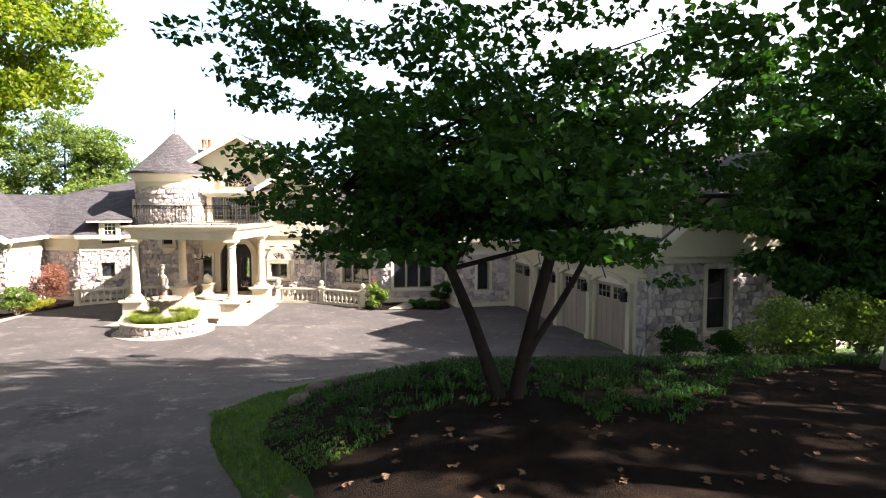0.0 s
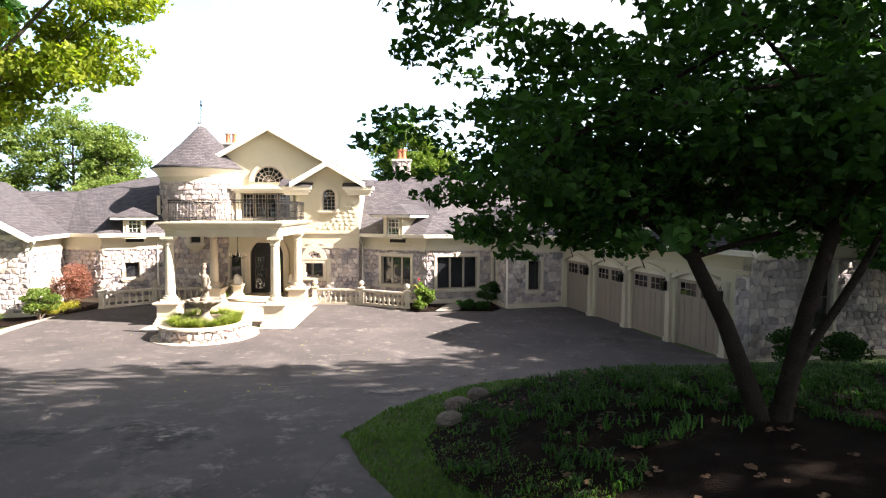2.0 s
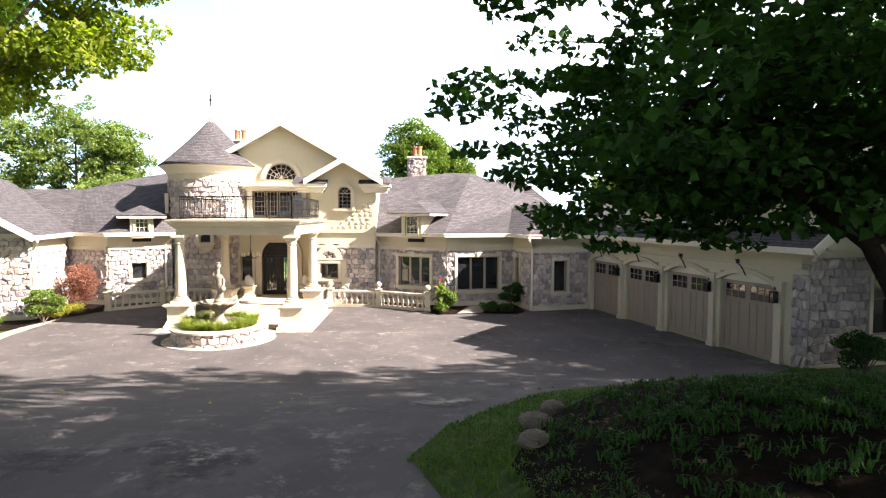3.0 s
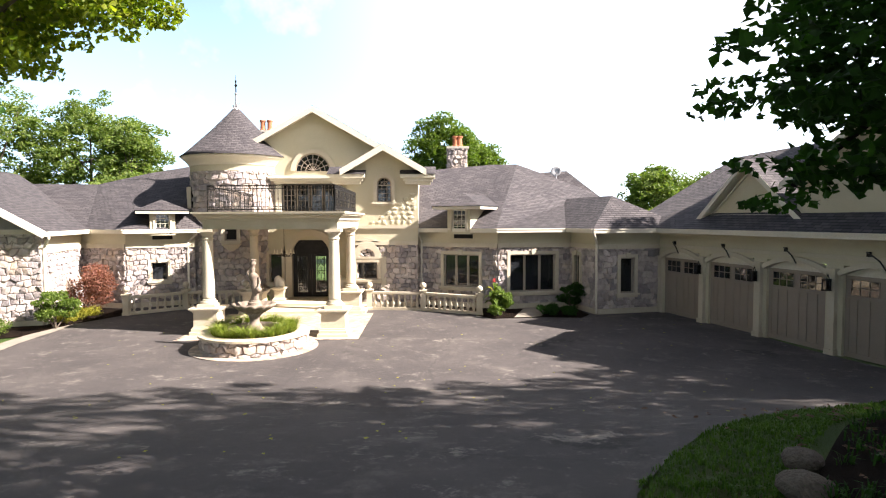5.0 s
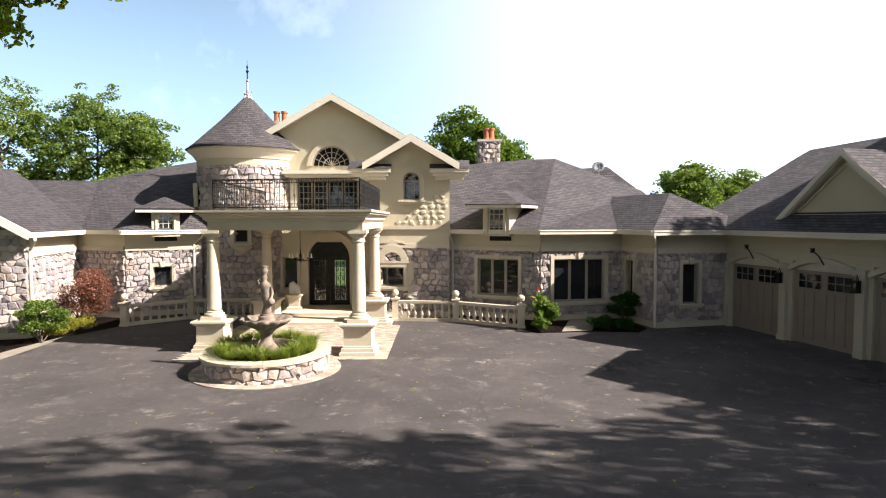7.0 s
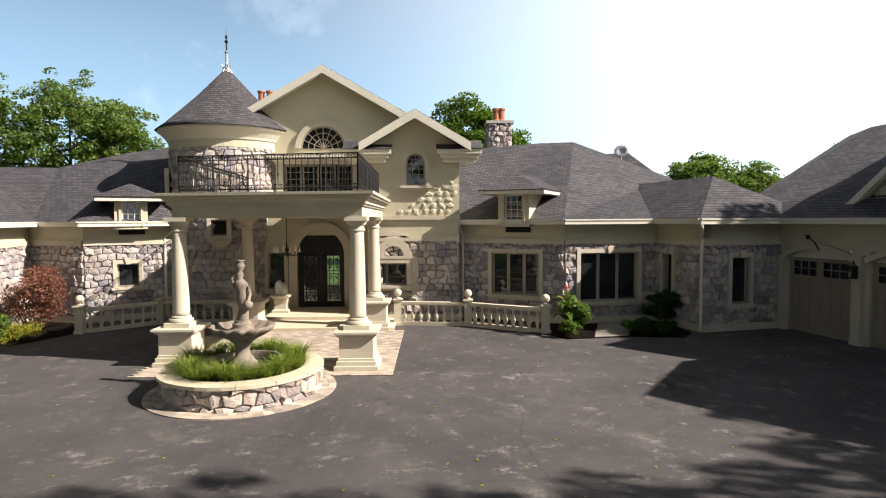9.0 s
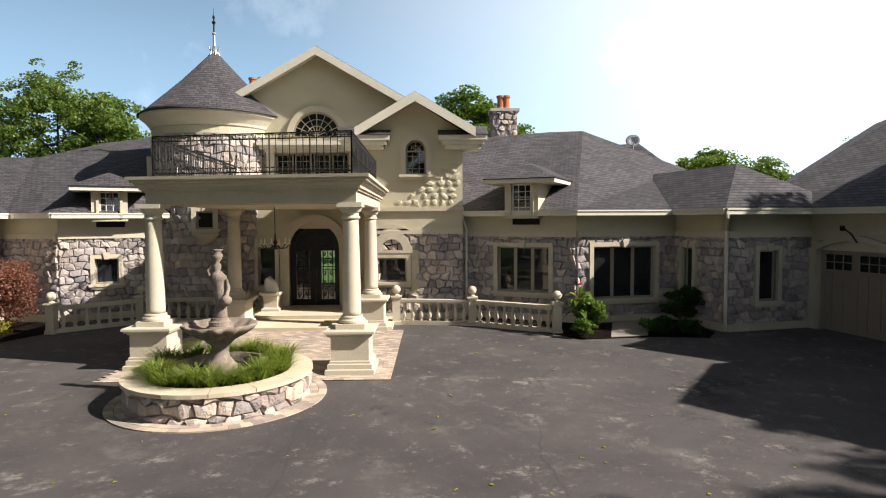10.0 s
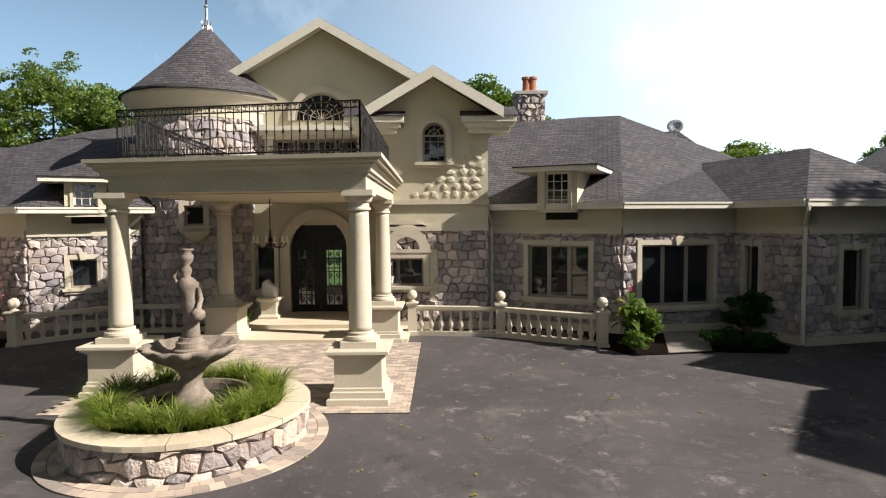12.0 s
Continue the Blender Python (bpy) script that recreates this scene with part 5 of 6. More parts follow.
# grass tufts
def tuft(x, y, z, n, tall, spread, seedn):
    r = random.Random(seedn)
    bm = bmesh.new()
    for _ in range(n):
        a = r.uniform(0, math.tau)
        d = Vector((math.cos(a), math.sin(a), 0))
        s = Vector((-d.y, d.x, 0)) * 0.010
        h, o = tall * r.uniform(0.6, 1.05), spread * r.uniform(0.35, 1.05)
        b = Vector((r.uniform(-0.07, 0.07), r.uniform(-0.07, 0.07), 0))
        prev = None
        for k in range(5):
            t = k / 4
            p = b + d * o * t ** 1.5 + Vector((0, 0, h * (1.55 * t - 0.85 * t * t)))
            w = s * (1 - t * 0.92)
            row = (bm.verts.new(p - w), bm.verts.new(p + w))
            if prev:
                bm.faces.new((prev[0], prev[1], row[1], row[0]))
            prev = row
    ob = part("daylily", bm, BLADE)
    ob.location = (x, y, z)
    return tagged(ob, "green daylily clump with arching blades", "plant", "daylilies in the planter")


for row, (cnt, rad) in enumerate(((26, 1.14),)):
    for k in range(cnt):
        a = k * math.tau / cnt + 0.1 + row * 0.2
        r = rad + 0.05 * math.sin(k * 2.3)
        tuft(FC.x + r * math.cos(a), FC.y + r * math.sin(a), 0.40, 170, 0.60 + 0.10 * math.sin(k * 1.7), 0.54, 40 + k + 50 * row)

# ring of pavers round the planter and paved apron before the steps
ring = thing("paver_ring", "ring of tan concrete pavers round the planter", "paving", (*FC, 0))
tagged(ring, kind="structure")
n = 64
for row, (ra, rb) in enumerate(((1.62, 1.775), (1.785, 1.94))):
    bm = bmesh.new()
    a = math.tau / n * 0.485
    prism(bm, [(ra * math.cos(-a), ra * math.sin(-a)), (rb * math.cos(-a), rb * math.sin(-a)), (rb * math.cos(a), rb * math.sin(a)), (ra * math.cos(a), ra * math.sin(a))], 0.0, 0.022)
    ob0 = part("paver", bm, PAVER, ring)
    ob0.rotation_euler = (0, 0, row * 0.05)
    for k in range(1, n):
        o = new("paver", ob0.data)
        o.parent = ring
        o.rotation_euler = (0, 0, row * 0.05 + k * math.tau / n)

apron = thing("paved_apron", "herringbone of tan pavers before the entry steps", "paving", kind="structure")
bm = bmesh.new()
y = -0.38
j = 0
while y < 5.0:
    x = -5.7 + (0.1 if j % 2 else 0.0)
    while x < 0.38:
        xe = min(x + 0.205, 0.40)
        box(bm, x + 0.003, xe - 0.003, y + 0.003, y + 0.1, 0.0, 0.018)
        x += 0.205
    y += 0.105
    j += 1
part("pavers", bm, PAVERI, apron, kind="stuff")
part("joint_sand", box(bmesh.new(), -5.7, 0.40, -0.38, 5.05, 0.0, 0.010), MULCH, apron)

# ---- balustrades ----
POST = [(0.145, 0.0), (0.145, 0.10), (0.12, 0.115), (0.12, 0.80), (0.15, 0.82), (0.165, 0.86), (0.165, 0.90)]


def balustrade(points, per, label="cream cast stone balustrade with ball finials"):
    b = thing("balustrade", label, "balustrade", group="balustrades before the house")
    for x, y in points:
        bm = square_lathe(bmesh.new(), POST, x, y)
        p = part("post", bm, TRIM, b)
        bm = lathe(bmesh.new(), [(0.09, 0.90), (0.10, 0.93), (0.05, 0.95), (0.045, 0.975)] + [(0.135 * math.sin(t), 1.10 - 0.135 * math.cos(t)) for t in np.linspace(0.4, 3.05, 10)], 20, (x, y, 0))
        part("ball_finial", bm, TRIM, p, smooth=True)
    for (xa, ya), (xb, yb) in zip(points, points[1:]):
        m, length = plane_frame((xa, ya), (xb, yb))
        bm = box(bmesh.new(), 0.12, length - 0.12, -0.10, 0.10, 0.72, 0.80, m)
        box(bm, 0.12, length - 0.12, -0.075, 0.075, 0.68, 0.72, m)
        part("handrail", bm, TRIM, b)
        part("base_rail", box(bmesh.new(), 0.12, length - 0.12, -0.10, 0.10, 0.0, 0.12, m), TRIM, b)
        n = max(3, round(length * per))
        shape = None
        for k in range(n):
            if shape is None:
                bm = lathe(bmesh.new(), [(0.065, 0.12), (0.065, 0.16), (0.04, 0.18), (0.045, 0.20), (0.075, 0.28), (0.078, 0.33), (0.055, 0.42), (0.034, 0.52), (0.032, 0.58), (0.05, 0.60), (0.04, 0.62), (0.062, 0.65), (0.062, 0.68)], 12)
                o = part("baluster", bm, TRIM, b, smooth=True)
                shape = o.data
            else:
                o = new("baluster", shape)
                o.parent = b
            p = m @ Vector((0.12 + (length - 0.24) * (k + 0.5) / n, 0, 0))
            o.location = p
    return b


balustrade([(0.12, 6.2), (2.5, 5.85), (4.85, 4.45)], 3.3)
balustrade([(-9.95, 5.05), (-8.15, 6.7), (-5.55, 6.95)], 3.0)

# ---- entry things ----
for x, y in ((-4.25, 7.85), (-1.35, 7.9)):
    st2 = thing("pedestal_stand", "cream cast stone pedestal beside the door", "pedestal", (x, y, 0.22), group="pedestals beside the door")
    bm = square_lathe(bmesh.new(), [(0.30, 0.0), (0.30, 0.07), (0.25, 0.10), (0.22, 0.14), (0.22, 0.30), (0.25, 0.52), (0.33, 0.56), (0.33, 0.63)], 0, 0)
    part("block", bm, TRIM, st2)
    bm = bmesh.new()
    bmesh.ops.create_icosphere(bm, subdivisions=3, radius=0.27)
    for v in bm.verts:
        n = noise.noise(v.co * 4.0 + Vector((x, y, 0)))
        v.co = Vector((v.co.x * (1.0 + n * 0.5), v.co.y * 0.75 * (1 + n * 0.4), max(v.co.z, -0.16) * 1.05 + 0.16 + (0.10 if v.co.x < 0 and v.co.z > 0.1 else 0)))
    ob = part("statue", bm, WHITE, smooth=True)
    ob.location = (x, y, 0.22 + 0.63)
    tagged(ob, "pale plaster garden statue on a pedestal", "statue", "statues beside the door")

ch = thing("chandelier", "dark iron candle chandelier hanging under the porch", "chandelier", (-3.0, 3.7, 2.62))
part("chain", tube(bmesh.new(), [(0, 0, 0.3), (0, 0, 1.10)], 0.012, 6), IRON, ch)
part("canopy_plate", lathe(bmesh.new(), [(0.10, 1.06), (0.07, 1.10), (0.03, 1.11)], 16), IRON, ch)
part("stem", lathe(bmesh.new(), [(0.01, -0.12), (0.05, -0.05), (0.03, 0.02), (0.06, 0.08), (0.025, 0.16), (0.02, 0.32)], 14), IRON, ch)
for k in range(6):
    a = k * math.tau / 6
    d = Vector((math.cos(a), math.sin(a), 0))
    arm = part("arm", tube(bmesh.new(), [d * 0.04, d * 0.16 + Vector((0, 0, -0.09)), d * 0.30 + Vector((0, 0, -0.07)), d * 0.38 + Vector((0, 0, 0.03))], 0.013, 6), IRON, ch)
    bm = lathe(bmesh.new(), [(0.05, 0.03), (0.055, 0.045), (0.018, 0.05), (0.018, 0.15), (0.008, 0.19)], 10, d * 0.38)
    part("candle", bm, BULB, arm)


# ---- plants ----
def leaf_mesh(name, centres, n, size, mat, seedn, flat=0.5, bias=None, parent=None, label="", kind=""):
    """Many small folded leaves scattered in soft clumps: (x, y, z, rx, ry, rz) each."""
    g = np.random.default_rng(seedn)
    c = np.array(centres, float)
    vol = (c[:, 3] * c[:, 4] * c[:, 5]) ** 0.7
    pick = g.choice(len(c), n, p=vol / vol.sum())
    dirs = g.normal(size=(n, 3))
    dirs /= np.linalg.norm(dirs, axis=1)[:, None]
    rad = g.uniform(0.25, 1.0, n) ** 0.5
    pos = c[pick, :3] + dirs * rad[:, None] * c[pick, 3:6]
    nor = g.normal(size=(n, 3)) * (1 - flat) + np.array([0, 0, 1.0]) * flat
    nor /= np.linalg.norm(nor, axis=1)[:, None]
    along = np.cross(nor, g.normal(size=(n, 3)))
    along /= np.linalg.norm(along, axis=1)[:, None]
    side = np.cross(nor, along)
    s = size * g.uniform(0.65, 1.2, n)[:, None]
    v = np.stack([pos - along * s * 0.5, pos - along * s * 0.1 + side * s * 0.42 + nor * s * 0.12, pos + along * s * 0.55,
                  pos - along * s * 0.1 - side * s * 0.42 + nor * s * 0.12], 1).reshape(-1, 3)
    f = np.arange(n * 4).reshape(-1, 4)
    tri = np.concatenate([f[:, [0, 1, 2]], f[:, [0, 2, 3]]], 1).reshape(-1, 3)
    me = bpy.data.meshes.new(name)
    me.from_pydata(v.tolist(), [], tri.tolist())
    me.materials.append(mat)
    ob = new(name, me)
    ob.parent = parent
    if label or kind:
        tagged(ob, label, kind=kind)
    return ob


def clumps(seedn, n, centre, radii, low, high, hollow=0.55, cut=None):
    """Soft clump centres within an uneven ellipsoid."""
    r = random.Random(seedn)
    out = []
    while len(out) < n:
        d = Vector((r.gauss(0, 1), r.gauss(0, 1), r.gauss(0, 1))).normalized()
        k = r.uniform(hollow, 1.0) * (0.85 + 0.3 * noise.noise(d * 2.1 + Vector((seedn, 0, 0))))
        p = Vector((centre[0] + d.x * radii[0] * k, centre[1] + d.y * radii[1] * k, centre[2] + d.z * radii[2] * k))
        if cut and not cut(p):
            continue
        s = r.uniform(low, high)
        out.append((p.x, p.y, p.z, s, s, s * r.uniform(0.35, 0.7)))
    return out


def tree(base, height, centre, radii, n_clumps, n_leaves, size, mat, seedn, label, bark=None, trunk_r=0.2, low=0.6, high=1.2, cut=None, flat=0.4, limbs=10):
    t = thing("tree", label, "tree")
    r = random.Random(seedn + 500)
    cs = clumps(seedn, n_clumps, centre, radii, low, high, cut=cut)
    bx, by, bz = base
    top = Vector((centre[0], centre[1], centre[2] + radii[2] * 0.3))
    b0 = Vector(base)
    mid = b0.lerp(top, 0.45) + Vector((r.uniform(-0.3, 0.3), r.uniform(-0.3, 0.3), 0))
    bm = tube(bmesh.new(), [b0 - Vector((0, 0, 0.2)), b0 + Vector((0, 0, 0.3)), mid, top], [trunk_r * 1.35, trunk_r, trunk_r * 0.7, trunk_r * 0.2], 10)
    part("trunk", bm, bark or BARKGREY, t, smooth=True)
    for k in range(limbs):
        c = Vector(cs[(k * 7) % len(cs)][:3])
        s = b0.lerp(mid, 0.75).lerp(top, r.uniform(0.0, 0.75))
        m2 = s.lerp(c, 0.5) + Vector((0, 0, r.uniform(0.0, 0.5)))
        part("limb", tube(bmesh.new(), [s, m2, c], [trunk_r * 0.4, trunk_r * 0.22, trunk_r * 0.06], 6), bark or BARKGREY, t, smooth=True)
    leaf_mesh("crown", cs, n_leaves, size, mat, seedn, flat, parent=t)
    return t


# the redbud on the bed, two stems from one root
RB = Vector((9.15, -17.9, 2.36))
redbud = thing("tree", "small two stemmed tree with broad dark green leaves on the bed", "tree")
stems = [
    [(0, 0, -0.2), (-0.10, 0.02, 0.25), (-0.42, 0.10, 1.15), (-0.72, 0.25, 1.85), (-1.25, 0.5, 2.35), (-2.3, 1.0, 3.0)],
    [(0.12, 0.0, -0.2), (0.20, 0.0, 0.3), (0.42, 0.0, 1.3), (0.62, -0.05, 2.1), (1.1, 0.1, 2.9), (1.9, 0.2, 3.9)],
    [(0.22, -0.02, 0.5), (0.42, -0.05, 0.9), (0.70, -0.08, 1.35), (0.95, -0.10, 1.8), (1.25, -0.12, 2.4), (1.5, -0.1, 3.1)],
]
for s in stems:
    part("trunk", tube(bmesh.new(), [RB + Vector(p) for p in s], [0.15, 0.105, 0.085, 0.075, 0.055, 0.02] if s[0][2] < 0 else [0.06, 0.05, 0.045, 0.04, 0.03, 0.012], 10), BARK, redbud, smooth=True)
rcut = lambda p: p.x > 4.7 and p.z > 3.95 + 0.45 * max(0.0, 1.6 - abs(p.x - 9.2)) + 0.25 * math.sin(p.x * 2.0)
rcs = clumps(77, 300, (9.5, -16.3, 5.9), (5.3, 5.0, 3.2), 0.35, 0.75, 0.3, cut=lambda p: rcut(p) and p.z < 9.3 and p.y > -20.2 - 0.25 * (p.x - 5))
rcs += clumps(78, 40, (9.2, -17.0, 5.2), (3.6, 3.4, 1.2), 0.4, 0.7, 0.3, cut=rcut)
rcs += clumps(79, 60, (7.5, -13.3, 6.0), (1.9, 1.6, 2.3), 0.3, 0.55, 0.2)
rcs += clumps(81, 60, (7.4, -15.6, 4.75), (2.3, 1.9, 0.75), 0.3, 0.55, 0.2)
rcs += clumps(80, 30, (6.0, -16.5, 7.6), (1.6, 2.0, 1.0), 0.3, 0.5, 0.2)
rr = random.Random(5)
for k in range(26):
    c = Vector(rcs[k * 9][:3])
    s = stems[k % 2]
    a = RB + Vector(s[3 + k % 3])
    m2 = a.lerp(c, 0.55) + Vector((0, 0, rr.uniform(0.1, 0.45)))
    part("limb", tube(bmesh.new(), [a, m2, c], [0.035, 0.022, 0.006], 6), BARK, redbud, smooth=True)
leaf_mesh("crown", [(x, y, z, a, b, c * 0.55) for x, y, z, a, b, c in rcs], 42000, 0.13, LEAF, 3, 0.55, parent=redbud)

# overhanging maple on the far side of the drive
tree((-10.3, -8.6, ground_z(-10.3, -8.6)), 13, (-6.0, -7.4, 10.4), (4.9, 4.2, 3.8), 150, 26000, 0.17, LEAFSUN, 21, "tall maple with sunlit yellow green leaves", trunk_r=0.3, low=0.5, high=0.95,
     cut=lambda p: p.z > (8.05 + 0.4 * max(0.0, p.y + 7) if p.x > -5.4 else 6.1) and p.x < -1.6)
# woods to the sun side that shade the court
for k, (x, y, h, r) in enumerate(((18.8, -14.2, 19.0, 4.6), (15.8, -16.6, 24.0, 4.6), (14.6, -21.5, 22.0, 4.2), (24.5, -13.4, 17.0, 4.5), (22.5, -16.0, 20.0, 4.8), (18.0, -20.0, 18.0, 4.2), (25.5, -21.0, 19.0, 4.8), (17.0, -27.5, 18.0, 4.4), (23.0, -29.0, 19.0, 5.0), (31.0, -2.0, 13.0, 4.2))):
    tree((x, y, ground_z(x, y)), h, (x, y, h * 0.64), (r, r, h * 0.34), 66, 5000, 0.29, LEAF, 30 + k, "tall dark green woodland tree beyond the bed", trunk_r=0.24, low=0.6, high=1.1)
# hidden trees, added to keep sun off the garage end, bed and wing wall
for k, (x, y, h, r) in enumerate(((22.4, -7.2, 12.5, 3.3), (19.6, -9.3, 9.0, 2.6), (21.4, -9.9, 9.5, 3.0), (25.2, -12.8, 10.5, 3.4), (28.0, -9.0, 11.0, 3.4), (22.8, 0.9, 14.0, 2.5))):
    tree((x, y, ground_z(x, y)), h, (x, y, h * 0.56), (r, r, h * 0.44), 90, 11000, 0.26, LEAF, 230 + k, "dark green tree added to shade the walls and bed", trunk_r=0.14, low=0.5, high=0.9)
# canopy added above the view, only to darken the bed
tree((17.5, -24.0, ground_z(17.5, -24.0)), 15, (13.5, -22.5, 12.2), (5.2, 4.6, 3.2), 110, 12000, 0.26, LEAF, 240, "tall tree added overhead to shade the bed", trunk_r=0.26, low=0.6, high=1.0, cut=lambda p: p.z > 9.4)
# far trees behind the house
for k, (x, y, zc, r, rz, m) in enumerate(((-33, 30, 9.0, 5.0, 7.5, LEAFFAR), (-27, 33, 9.0, 4.6, 7.4, LEAFFAR), (-22.5, 31, 7.5, 3.4, 5.8, LEAFFAR), (-40, 26, 9.5, 6.0, 8.5, LEAFFAR), (-19.5, 24, 4.5, 3.6, 3.2, LEAFFAR),
                                            (4.2, 34, 9.6, 3.6, 4.0, LEAFSHRUB), (7.4, 36, 8.4, 2.8, 3.2, LEAFSHRUB), (25.0, 38, 6.0, 3.6, 3.8, LEAFFAR), (30.5, 40, 5.4, 3.4, 3.6, LEAFFAR), (37, 36, 6, 4, 4, LEAFFAR))):
    tree((x, y, 0), zc, (x, y, zc), (r, r, rz), 320, 23000, 0.24, m, 60 + k, "leafy green tree standing behind the house", trunk_r=0.26, low=0.5, high=1.0, flat=0.6)
# mostly unseen woods behind the lane, along its far side, added to cut skylight
for k in range(-6, 22):
    a = radians(190 + 8.2 * k + 3 * math.sin(k * 4.0))
    x, y = 2 + 28 * math.cos(a), -9 + 28 * math.sin(a)
    if not (abs(x - 4) < 5 and y < -30) and x < 15:
        h = 25 + 3.0 * math.sin(k * 2.1)
        tree((x, y, ground_z(x, y)), h, (x, y, h * 0.56), (5.4, 5.4, h * 0.46), 80, 7000, 0.6, LEAF, 130 + k, "tall green tree added to block sky light", trunk_r=0.3, low=0.9, high=1.6, limbs=5)


def shrub(name, x, y, w, h, mat, n, size, seedn, label, stalks=True):
    s = thing(name, label, "shrub", (x, y, ground_z(x, y)))
    if stalks:
        bm = bmesh.new()
        r = random.Random(seedn)
        for _ in range(7):
            tube(bm, [(0, 0, 0), (r.uniform(-0.3, 0.3) * w, r.uniform(-0.3, 0.3) * w, h * 0.6)], [0.022, 0.008], 5)
        part("stalk", bm, BARKGREY, s)
    cs = clumps(seedn, 26, (0, 0, h * 0.52), (w * 0.42, w * 0.42, h * 0.42), w * 0.10, w * 0.20, 0.5)
    leaf_mesh("foliage", cs, n, size, mat, seedn, 0.35, parent=s)
    return s


shrub("shrub", -11.0, 2.0, 1.9, 1.65, LEAFSHRUB, 6000, 0.07, 101, "rounded clipped green shrub by the drive")
shrub("shrub", -11.75, 5.3, 3.1, 2.5, LEAFRED, 6500, 0.075, 102, "airy dull red leaved shrub against the wall")
shrub("shrub", -11.0, 3.9, 1.5, 0.6, LEAFYELLOW, 2600, 0.06, 103, "low chartreuse yellow shrub", False)
shrub("shrub", -11.2, 2.9, 0.9, 0.5, LEAFYELLOW, 1300, 0.06, 104, "low chartreuse yellow shrub", False)
shrub("shrub", -12.4, 0.6, 1.9, 0.6, LEAFSHRUB, 2800, 0.06, 105, "low spreading juniper by the lawn", False)
shrub("shrub", -14.0, 1.2, 2.2, 0.7, LEAFSHRUB, 2800, 0.06, 106, "low spreading juniper by the lawn", False)
shrub("shrub", 5.75, 4.35, 1.25, 1.25, LEAFSHRUB, 3600, 0.09, 107, "leafy green shrub at the balustrade's end")
shrub("shrub", 5.45, 3.75, 0.75, 0.6, LEAFSHRUB, 1300, 0.08, 117, "low leafy green shrub", False)
shrub("shrub", 9.0, 5.6, 1.6, 1.25, LEAF, 4200, 0.07, 108, "dark green rounded shrub under the windows")
shrub("shrub", 7.7, 4.2, 1.2, 0.5, LEAF, 2200, 0.06, 109, "low dark green shrub at the path's edge", False)
shrub("shrub", 8.5, 3.95, 1.0, 0.45, LEAF, 1900, 0.06, 110, "low dark green shrub at the path's edge", False)
shrub("shrub", 15.9, -8.2, 1.7, 1.2, LEAF, 3600, 0.07, 111, "dark green shrub below the garage window")
shrub("shrub", 17.6, -7.9, 1.6, 1.0, LEAF, 3200, 0.07, 112, "dark green shrub below the garage window")
shrub("shrub", 15.8, -13.5, 2.6, 1.5, LEAFSHRUB, 5200, 0.09, 113, "broad leafy shrub on the bed")
shrub("shrub", 18.0, -13.0, 2.8, 1.7, LEAFSHRUB, 5200, 0.09, 114, "broad leafy shrub on the bed")

canna = thing("canna", "tall canna plant with broad leaves and a red flower", "plant", (5.35, 4.15, 0))
bm = tube(bmesh.new(), [(0.08, 0, 0), (0.09, 0.02, 1.35)], 0.015, 6)
part("stalk", bm, LEAFSHRUB, canna)
for k in range(12):
    a = k * 2.4
    z = 0.35 + 0.07 * k
    d = Vector((math.cos(a), math.sin(a), 0))
    s = Vector((-d.y, d.x, 0))
    bm = bmesh.new()
    rows = [(0.02, 0.02, 0.0), (0.14, 0.10, 0.16), (0.28, 0.11, 0.20), (0.42, 0.06, 0.12), (0.50, 0.005, 0.02)]
    prev = None
    for o, w, zz in rows:
        c = Vector((0.09, 0, z)) + d * o + Vector((0, 0, zz))
        row = [bm.verts.new(c - s * w + Vector((0, 0, w * 0.3))), bm.verts.new(c), bm.verts.new(c + s * w + Vector((0, 0, w * 0.3)))]
        if prev:
            for i in (0, 1):
                bm.faces.new((prev[i], prev[i + 1], row[i + 1], row[i]))
        prev = row
    part("leaf", bm, LEAFYELLOW if k % 3 == 0 else LEAFSHRUB, canna, smooth=True)
bm = bmesh.new()
r = random.Random(3)
for _ in range(16):
    p = Vector((0.09 + r.uniform(-0.05, 0.05), r.uniform(-0.05, 0.05), 1.35 + r.uniform(0, 0.22)))
    q = [bm.verts.new(p + Vector((r.uniform(-0.05, 0.05), r.uniform(-0.05, 0.05), r.uniform(-0.05, 0.05)))) for _ in range(3)]
    bm.faces.new(q)
part("flower", bm, REDPETAL, canna)

# pot plants on the steps
for x, y, z in ((-4.55, 6.25, 0.11), (-1.35, 7.35, 0.22)):
    pot = thing("potted_plant", "trailing green plant in a dark pot", "plant", (x, y, z), group="potted plants on the steps")
    part("pot", lathe(bmesh.new(), [(0.12, 0), (0.17, 0.22), (0.19, 0.24), (0.16, 0.24)], 16), WEATHERED, pot)
    leaf_mesh("foliage", clumps(8, 12, (0, 0, 0.40), (0.22, 0.22, 0.22), 0.08, 0.14), 700, 0.06, LEAFSHRUB, 9, 0.3, parent=pot)

path = tagged(part("path", prism(bmesh.new(), [(6.2, 3.7), (7.3, 3.9), (8.3, 6.4), (7.0, 6.2)], 0.0, 0.03), EDGING), "worn tan concrete garden path", "path", kind="structure")
bedr = tagged(part("flower_bed", prism(bmesh.new(), [(4.9, 4.2), (5.3, 3.5), (6.15, 3.6), (7.4, 3.8), (8.9, 3.6), (9.4, 4.3), (9.2, 6.4), (6.0, 5.9), (2.6, 7.4), (2.6, 6.0)], 0.0, 0.02), MULCH), "mulched flower bed under the windows", "flower bed", kind="structure")
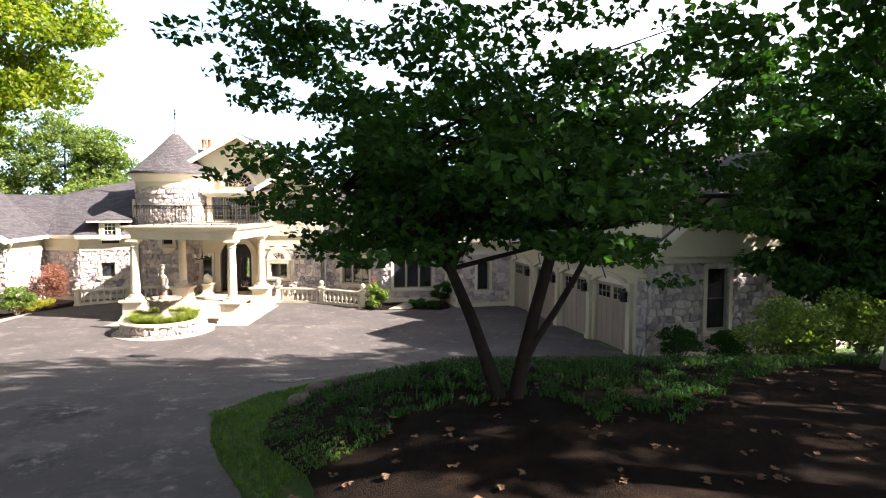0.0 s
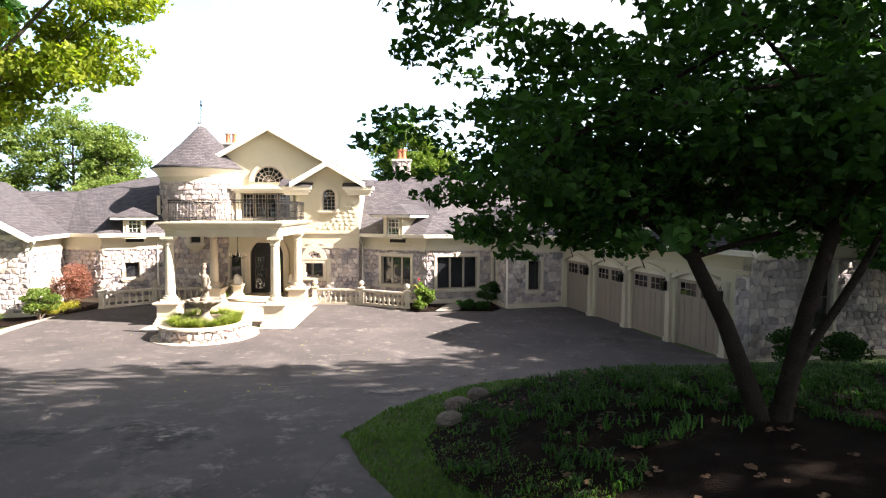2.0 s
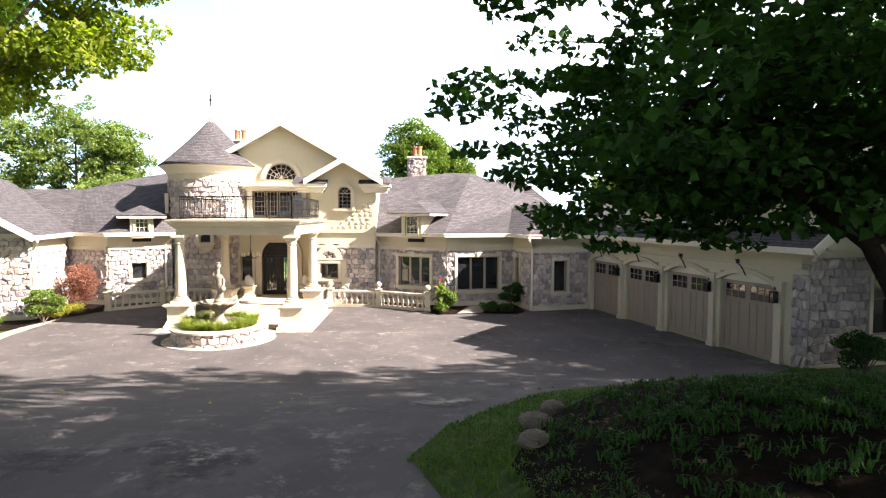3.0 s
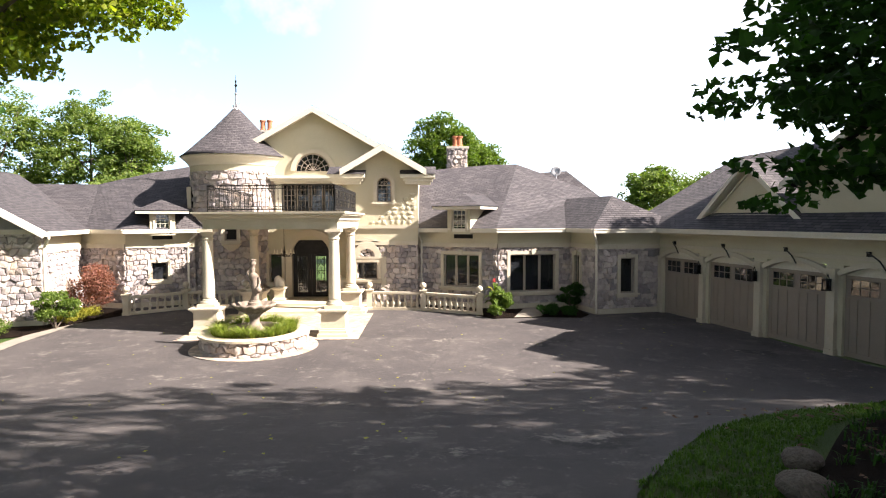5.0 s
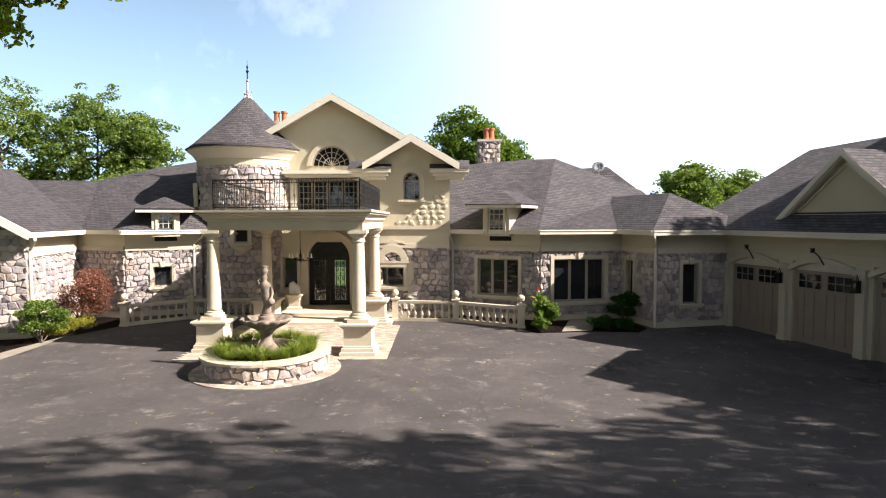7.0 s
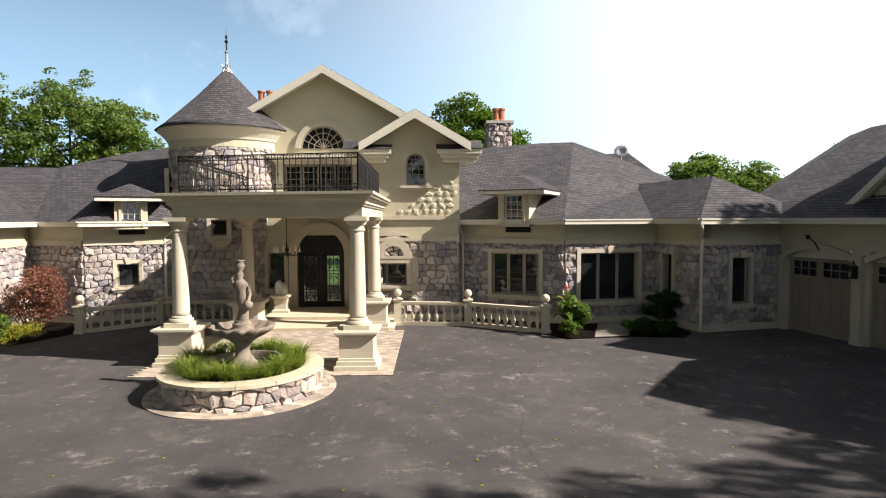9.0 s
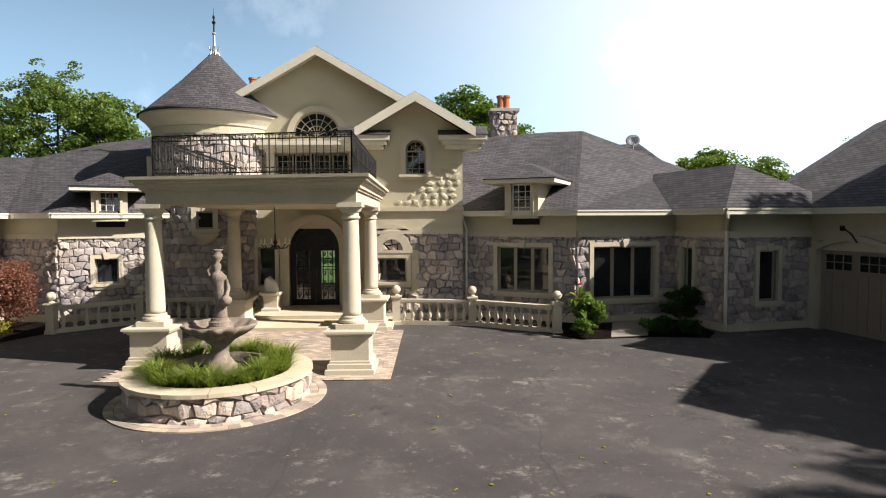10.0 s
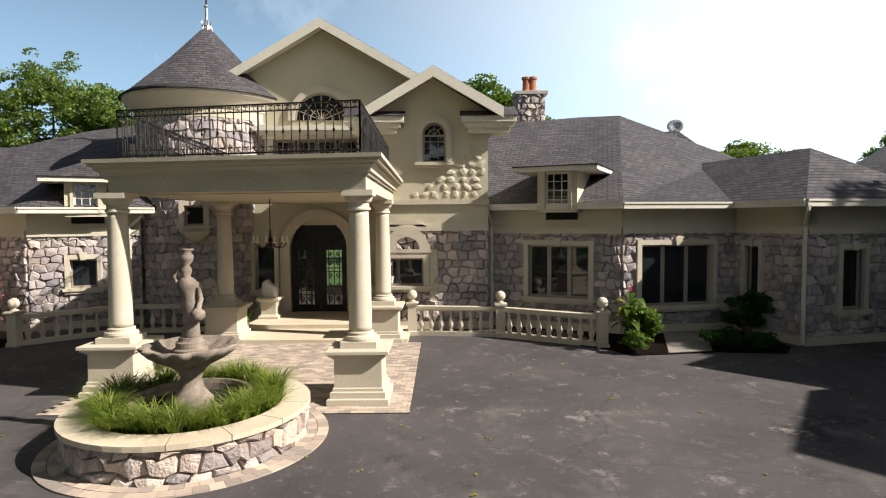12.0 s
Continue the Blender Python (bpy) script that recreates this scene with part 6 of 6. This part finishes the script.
bedl = tagged(part("flower_bed", prism(bmesh.new(), [(-13.2, 7.4), (-14.6, 1.2), (-12.2, 0.0), (-11.3, 0.6), (-10.9, 3.2), (-10.1, 5.0), (-10.9, 6.8)], 0.0, 0.02), MULCH), "mulched flower bed beside the drive", "flower bed", kind="structure")


# ---- grass, ground cover, leaves on the bed ----
def blades(name, spots, per, tall, spread, wide, mat, seedn, label, category):
    g = np.random.default_rng(seedn)
    sp = np.repeat(np.array(spots, float), per, 0)
    n = len(sp)
    a = g.uniform(0, math.tau, n)
    d = np.stack([np.cos(a), np.sin(a), np.zeros(n)], 1)
    s = np.stack([-np.sin(a), np.cos(a), np.zeros(n)], 1) * wide
    h, o = tall * g.uniform(0.5, 1.1, n)[:, None], spread * g.uniform(0.2, 1.0, n)[:, None]
    up = np.array([0, 0, 1.0])
    b = sp + np.stack([g.normal(0, spread * 0.35, n), g.normal(0, spread * 0.35, n), np.zeros(n)], 1)
    m = b + d * o * 0.35 + up * h * 0.75
    t = b + d * o + up * h * 0.85
    v = np.stack([b - s, b + s, m + s * 0.8, m - s * 0.8, t], 1).reshape(-1, 3)
    f = np.arange(n * 5).reshape(-1, 5)
    faces = [list(q) for q in f[:, [0, 1, 2, 3]]] + [list(q) for q in f[:, [3, 2, 4]]]
    me = bpy.data.meshes.new(name)
    me.from_pydata(v.tolist(), [], [[int(i) for i in q] for q in faces])
    me.materials.append(mat)
    return tagged(new(name, me), label, category, kind="stuff")


def along(pts, n, seedn, wide):
    r = random.Random(seedn)
    seg = [(Vector(a), Vector(b)) for a, b in zip(pts, pts[1:])]
    tot = sum((b - a).length for a, b in seg)
    out = []
    for _ in range(n):
        d = r.uniform(0, tot)
        for a, b in seg:
            if d <= (b - a).length:
                break
            d -= (b - a).length
        u = (b - a).normalized()
        side = Vector((u.y, -u.x))
        p = a + u * d - side * r.uniform(*wide)
        out.append((p.x, p.y, ground_z(p.x, p.y)))
    return out


edge = COURT_RIGHT[2:10]
blades("turf", along(edge, 5200, 6, (0.03, 1.35)), 5, 0.07, 0.05, 0.006, TURF, 61, "bright green turf strip along the drive", "grass")
rim = BED_OUT[:8]
blades("ground_cover", along(rim, 1300, 7, (0.1, 6.5)), 16, 0.15, 0.16, 0.010, LEAF, 62, "dark grassy ground cover on the bed", "ground cover")
g = random.Random(8)
spots = [(x, y, ground_z(x, y) + 0.05, 0.05, 0.05, 0.02) for x, y in ((g.uniform(6.5, 22), g.uniform(-25, -9.5)) for _ in range(900))]
litter = leaf_mesh("leaf_litter", spots, 3000, 0.075, surface("dry brown leaf", (0.09, 0.045, 0.025), (0.16, 0.10, 0.06), 3, 40, 0.8), 63, 0.85)
tagged(litter, "dry brown fallen leaves on the mulch", "leaf litter", kind="stuff")
for k, (x, y, s) in enumerate(((6.05, -14.9, 0.26), (6.4, -14.3, 0.2), (5.9, -15.6, 0.22), (17.0, -9.6, 0.4), (18.2, -9.9, 0.36))):
    bm = bmesh.new()
    bmesh.ops.create_icosphere(bm, subdivisions=2, radius=s)
    for v in bm.verts:
        v.co *= 1 + 0.35 * noise.noise(v.co * 3 + Vector((k * 5, 0, 0)))
        v.co.z *= 0.55
    ob = part("boulder", bm, BARKGREY)
    ob.location = (x, y, ground_z(x, y) + 0.06)
    tagged(ob, "rough grey boulder edging the bed", "rock", "boulders edging the bed")

dr = random.Random(15)
bits = [(x, y, ground_z(x, y) + 0.012, 0.03, 0.03, 0.004) for x, y in ((dr.uniform(-9, 13), dr.uniform(-14, 4)) for _ in range(260))]
scrap = leaf_mesh("fallen_leaves", bits, 260, 0.06, LEAFYELLOW, 64, 0.95)
tagged(scrap, "small pale fallen leaves on the asphalt", "leaf litter", kind="stuff")
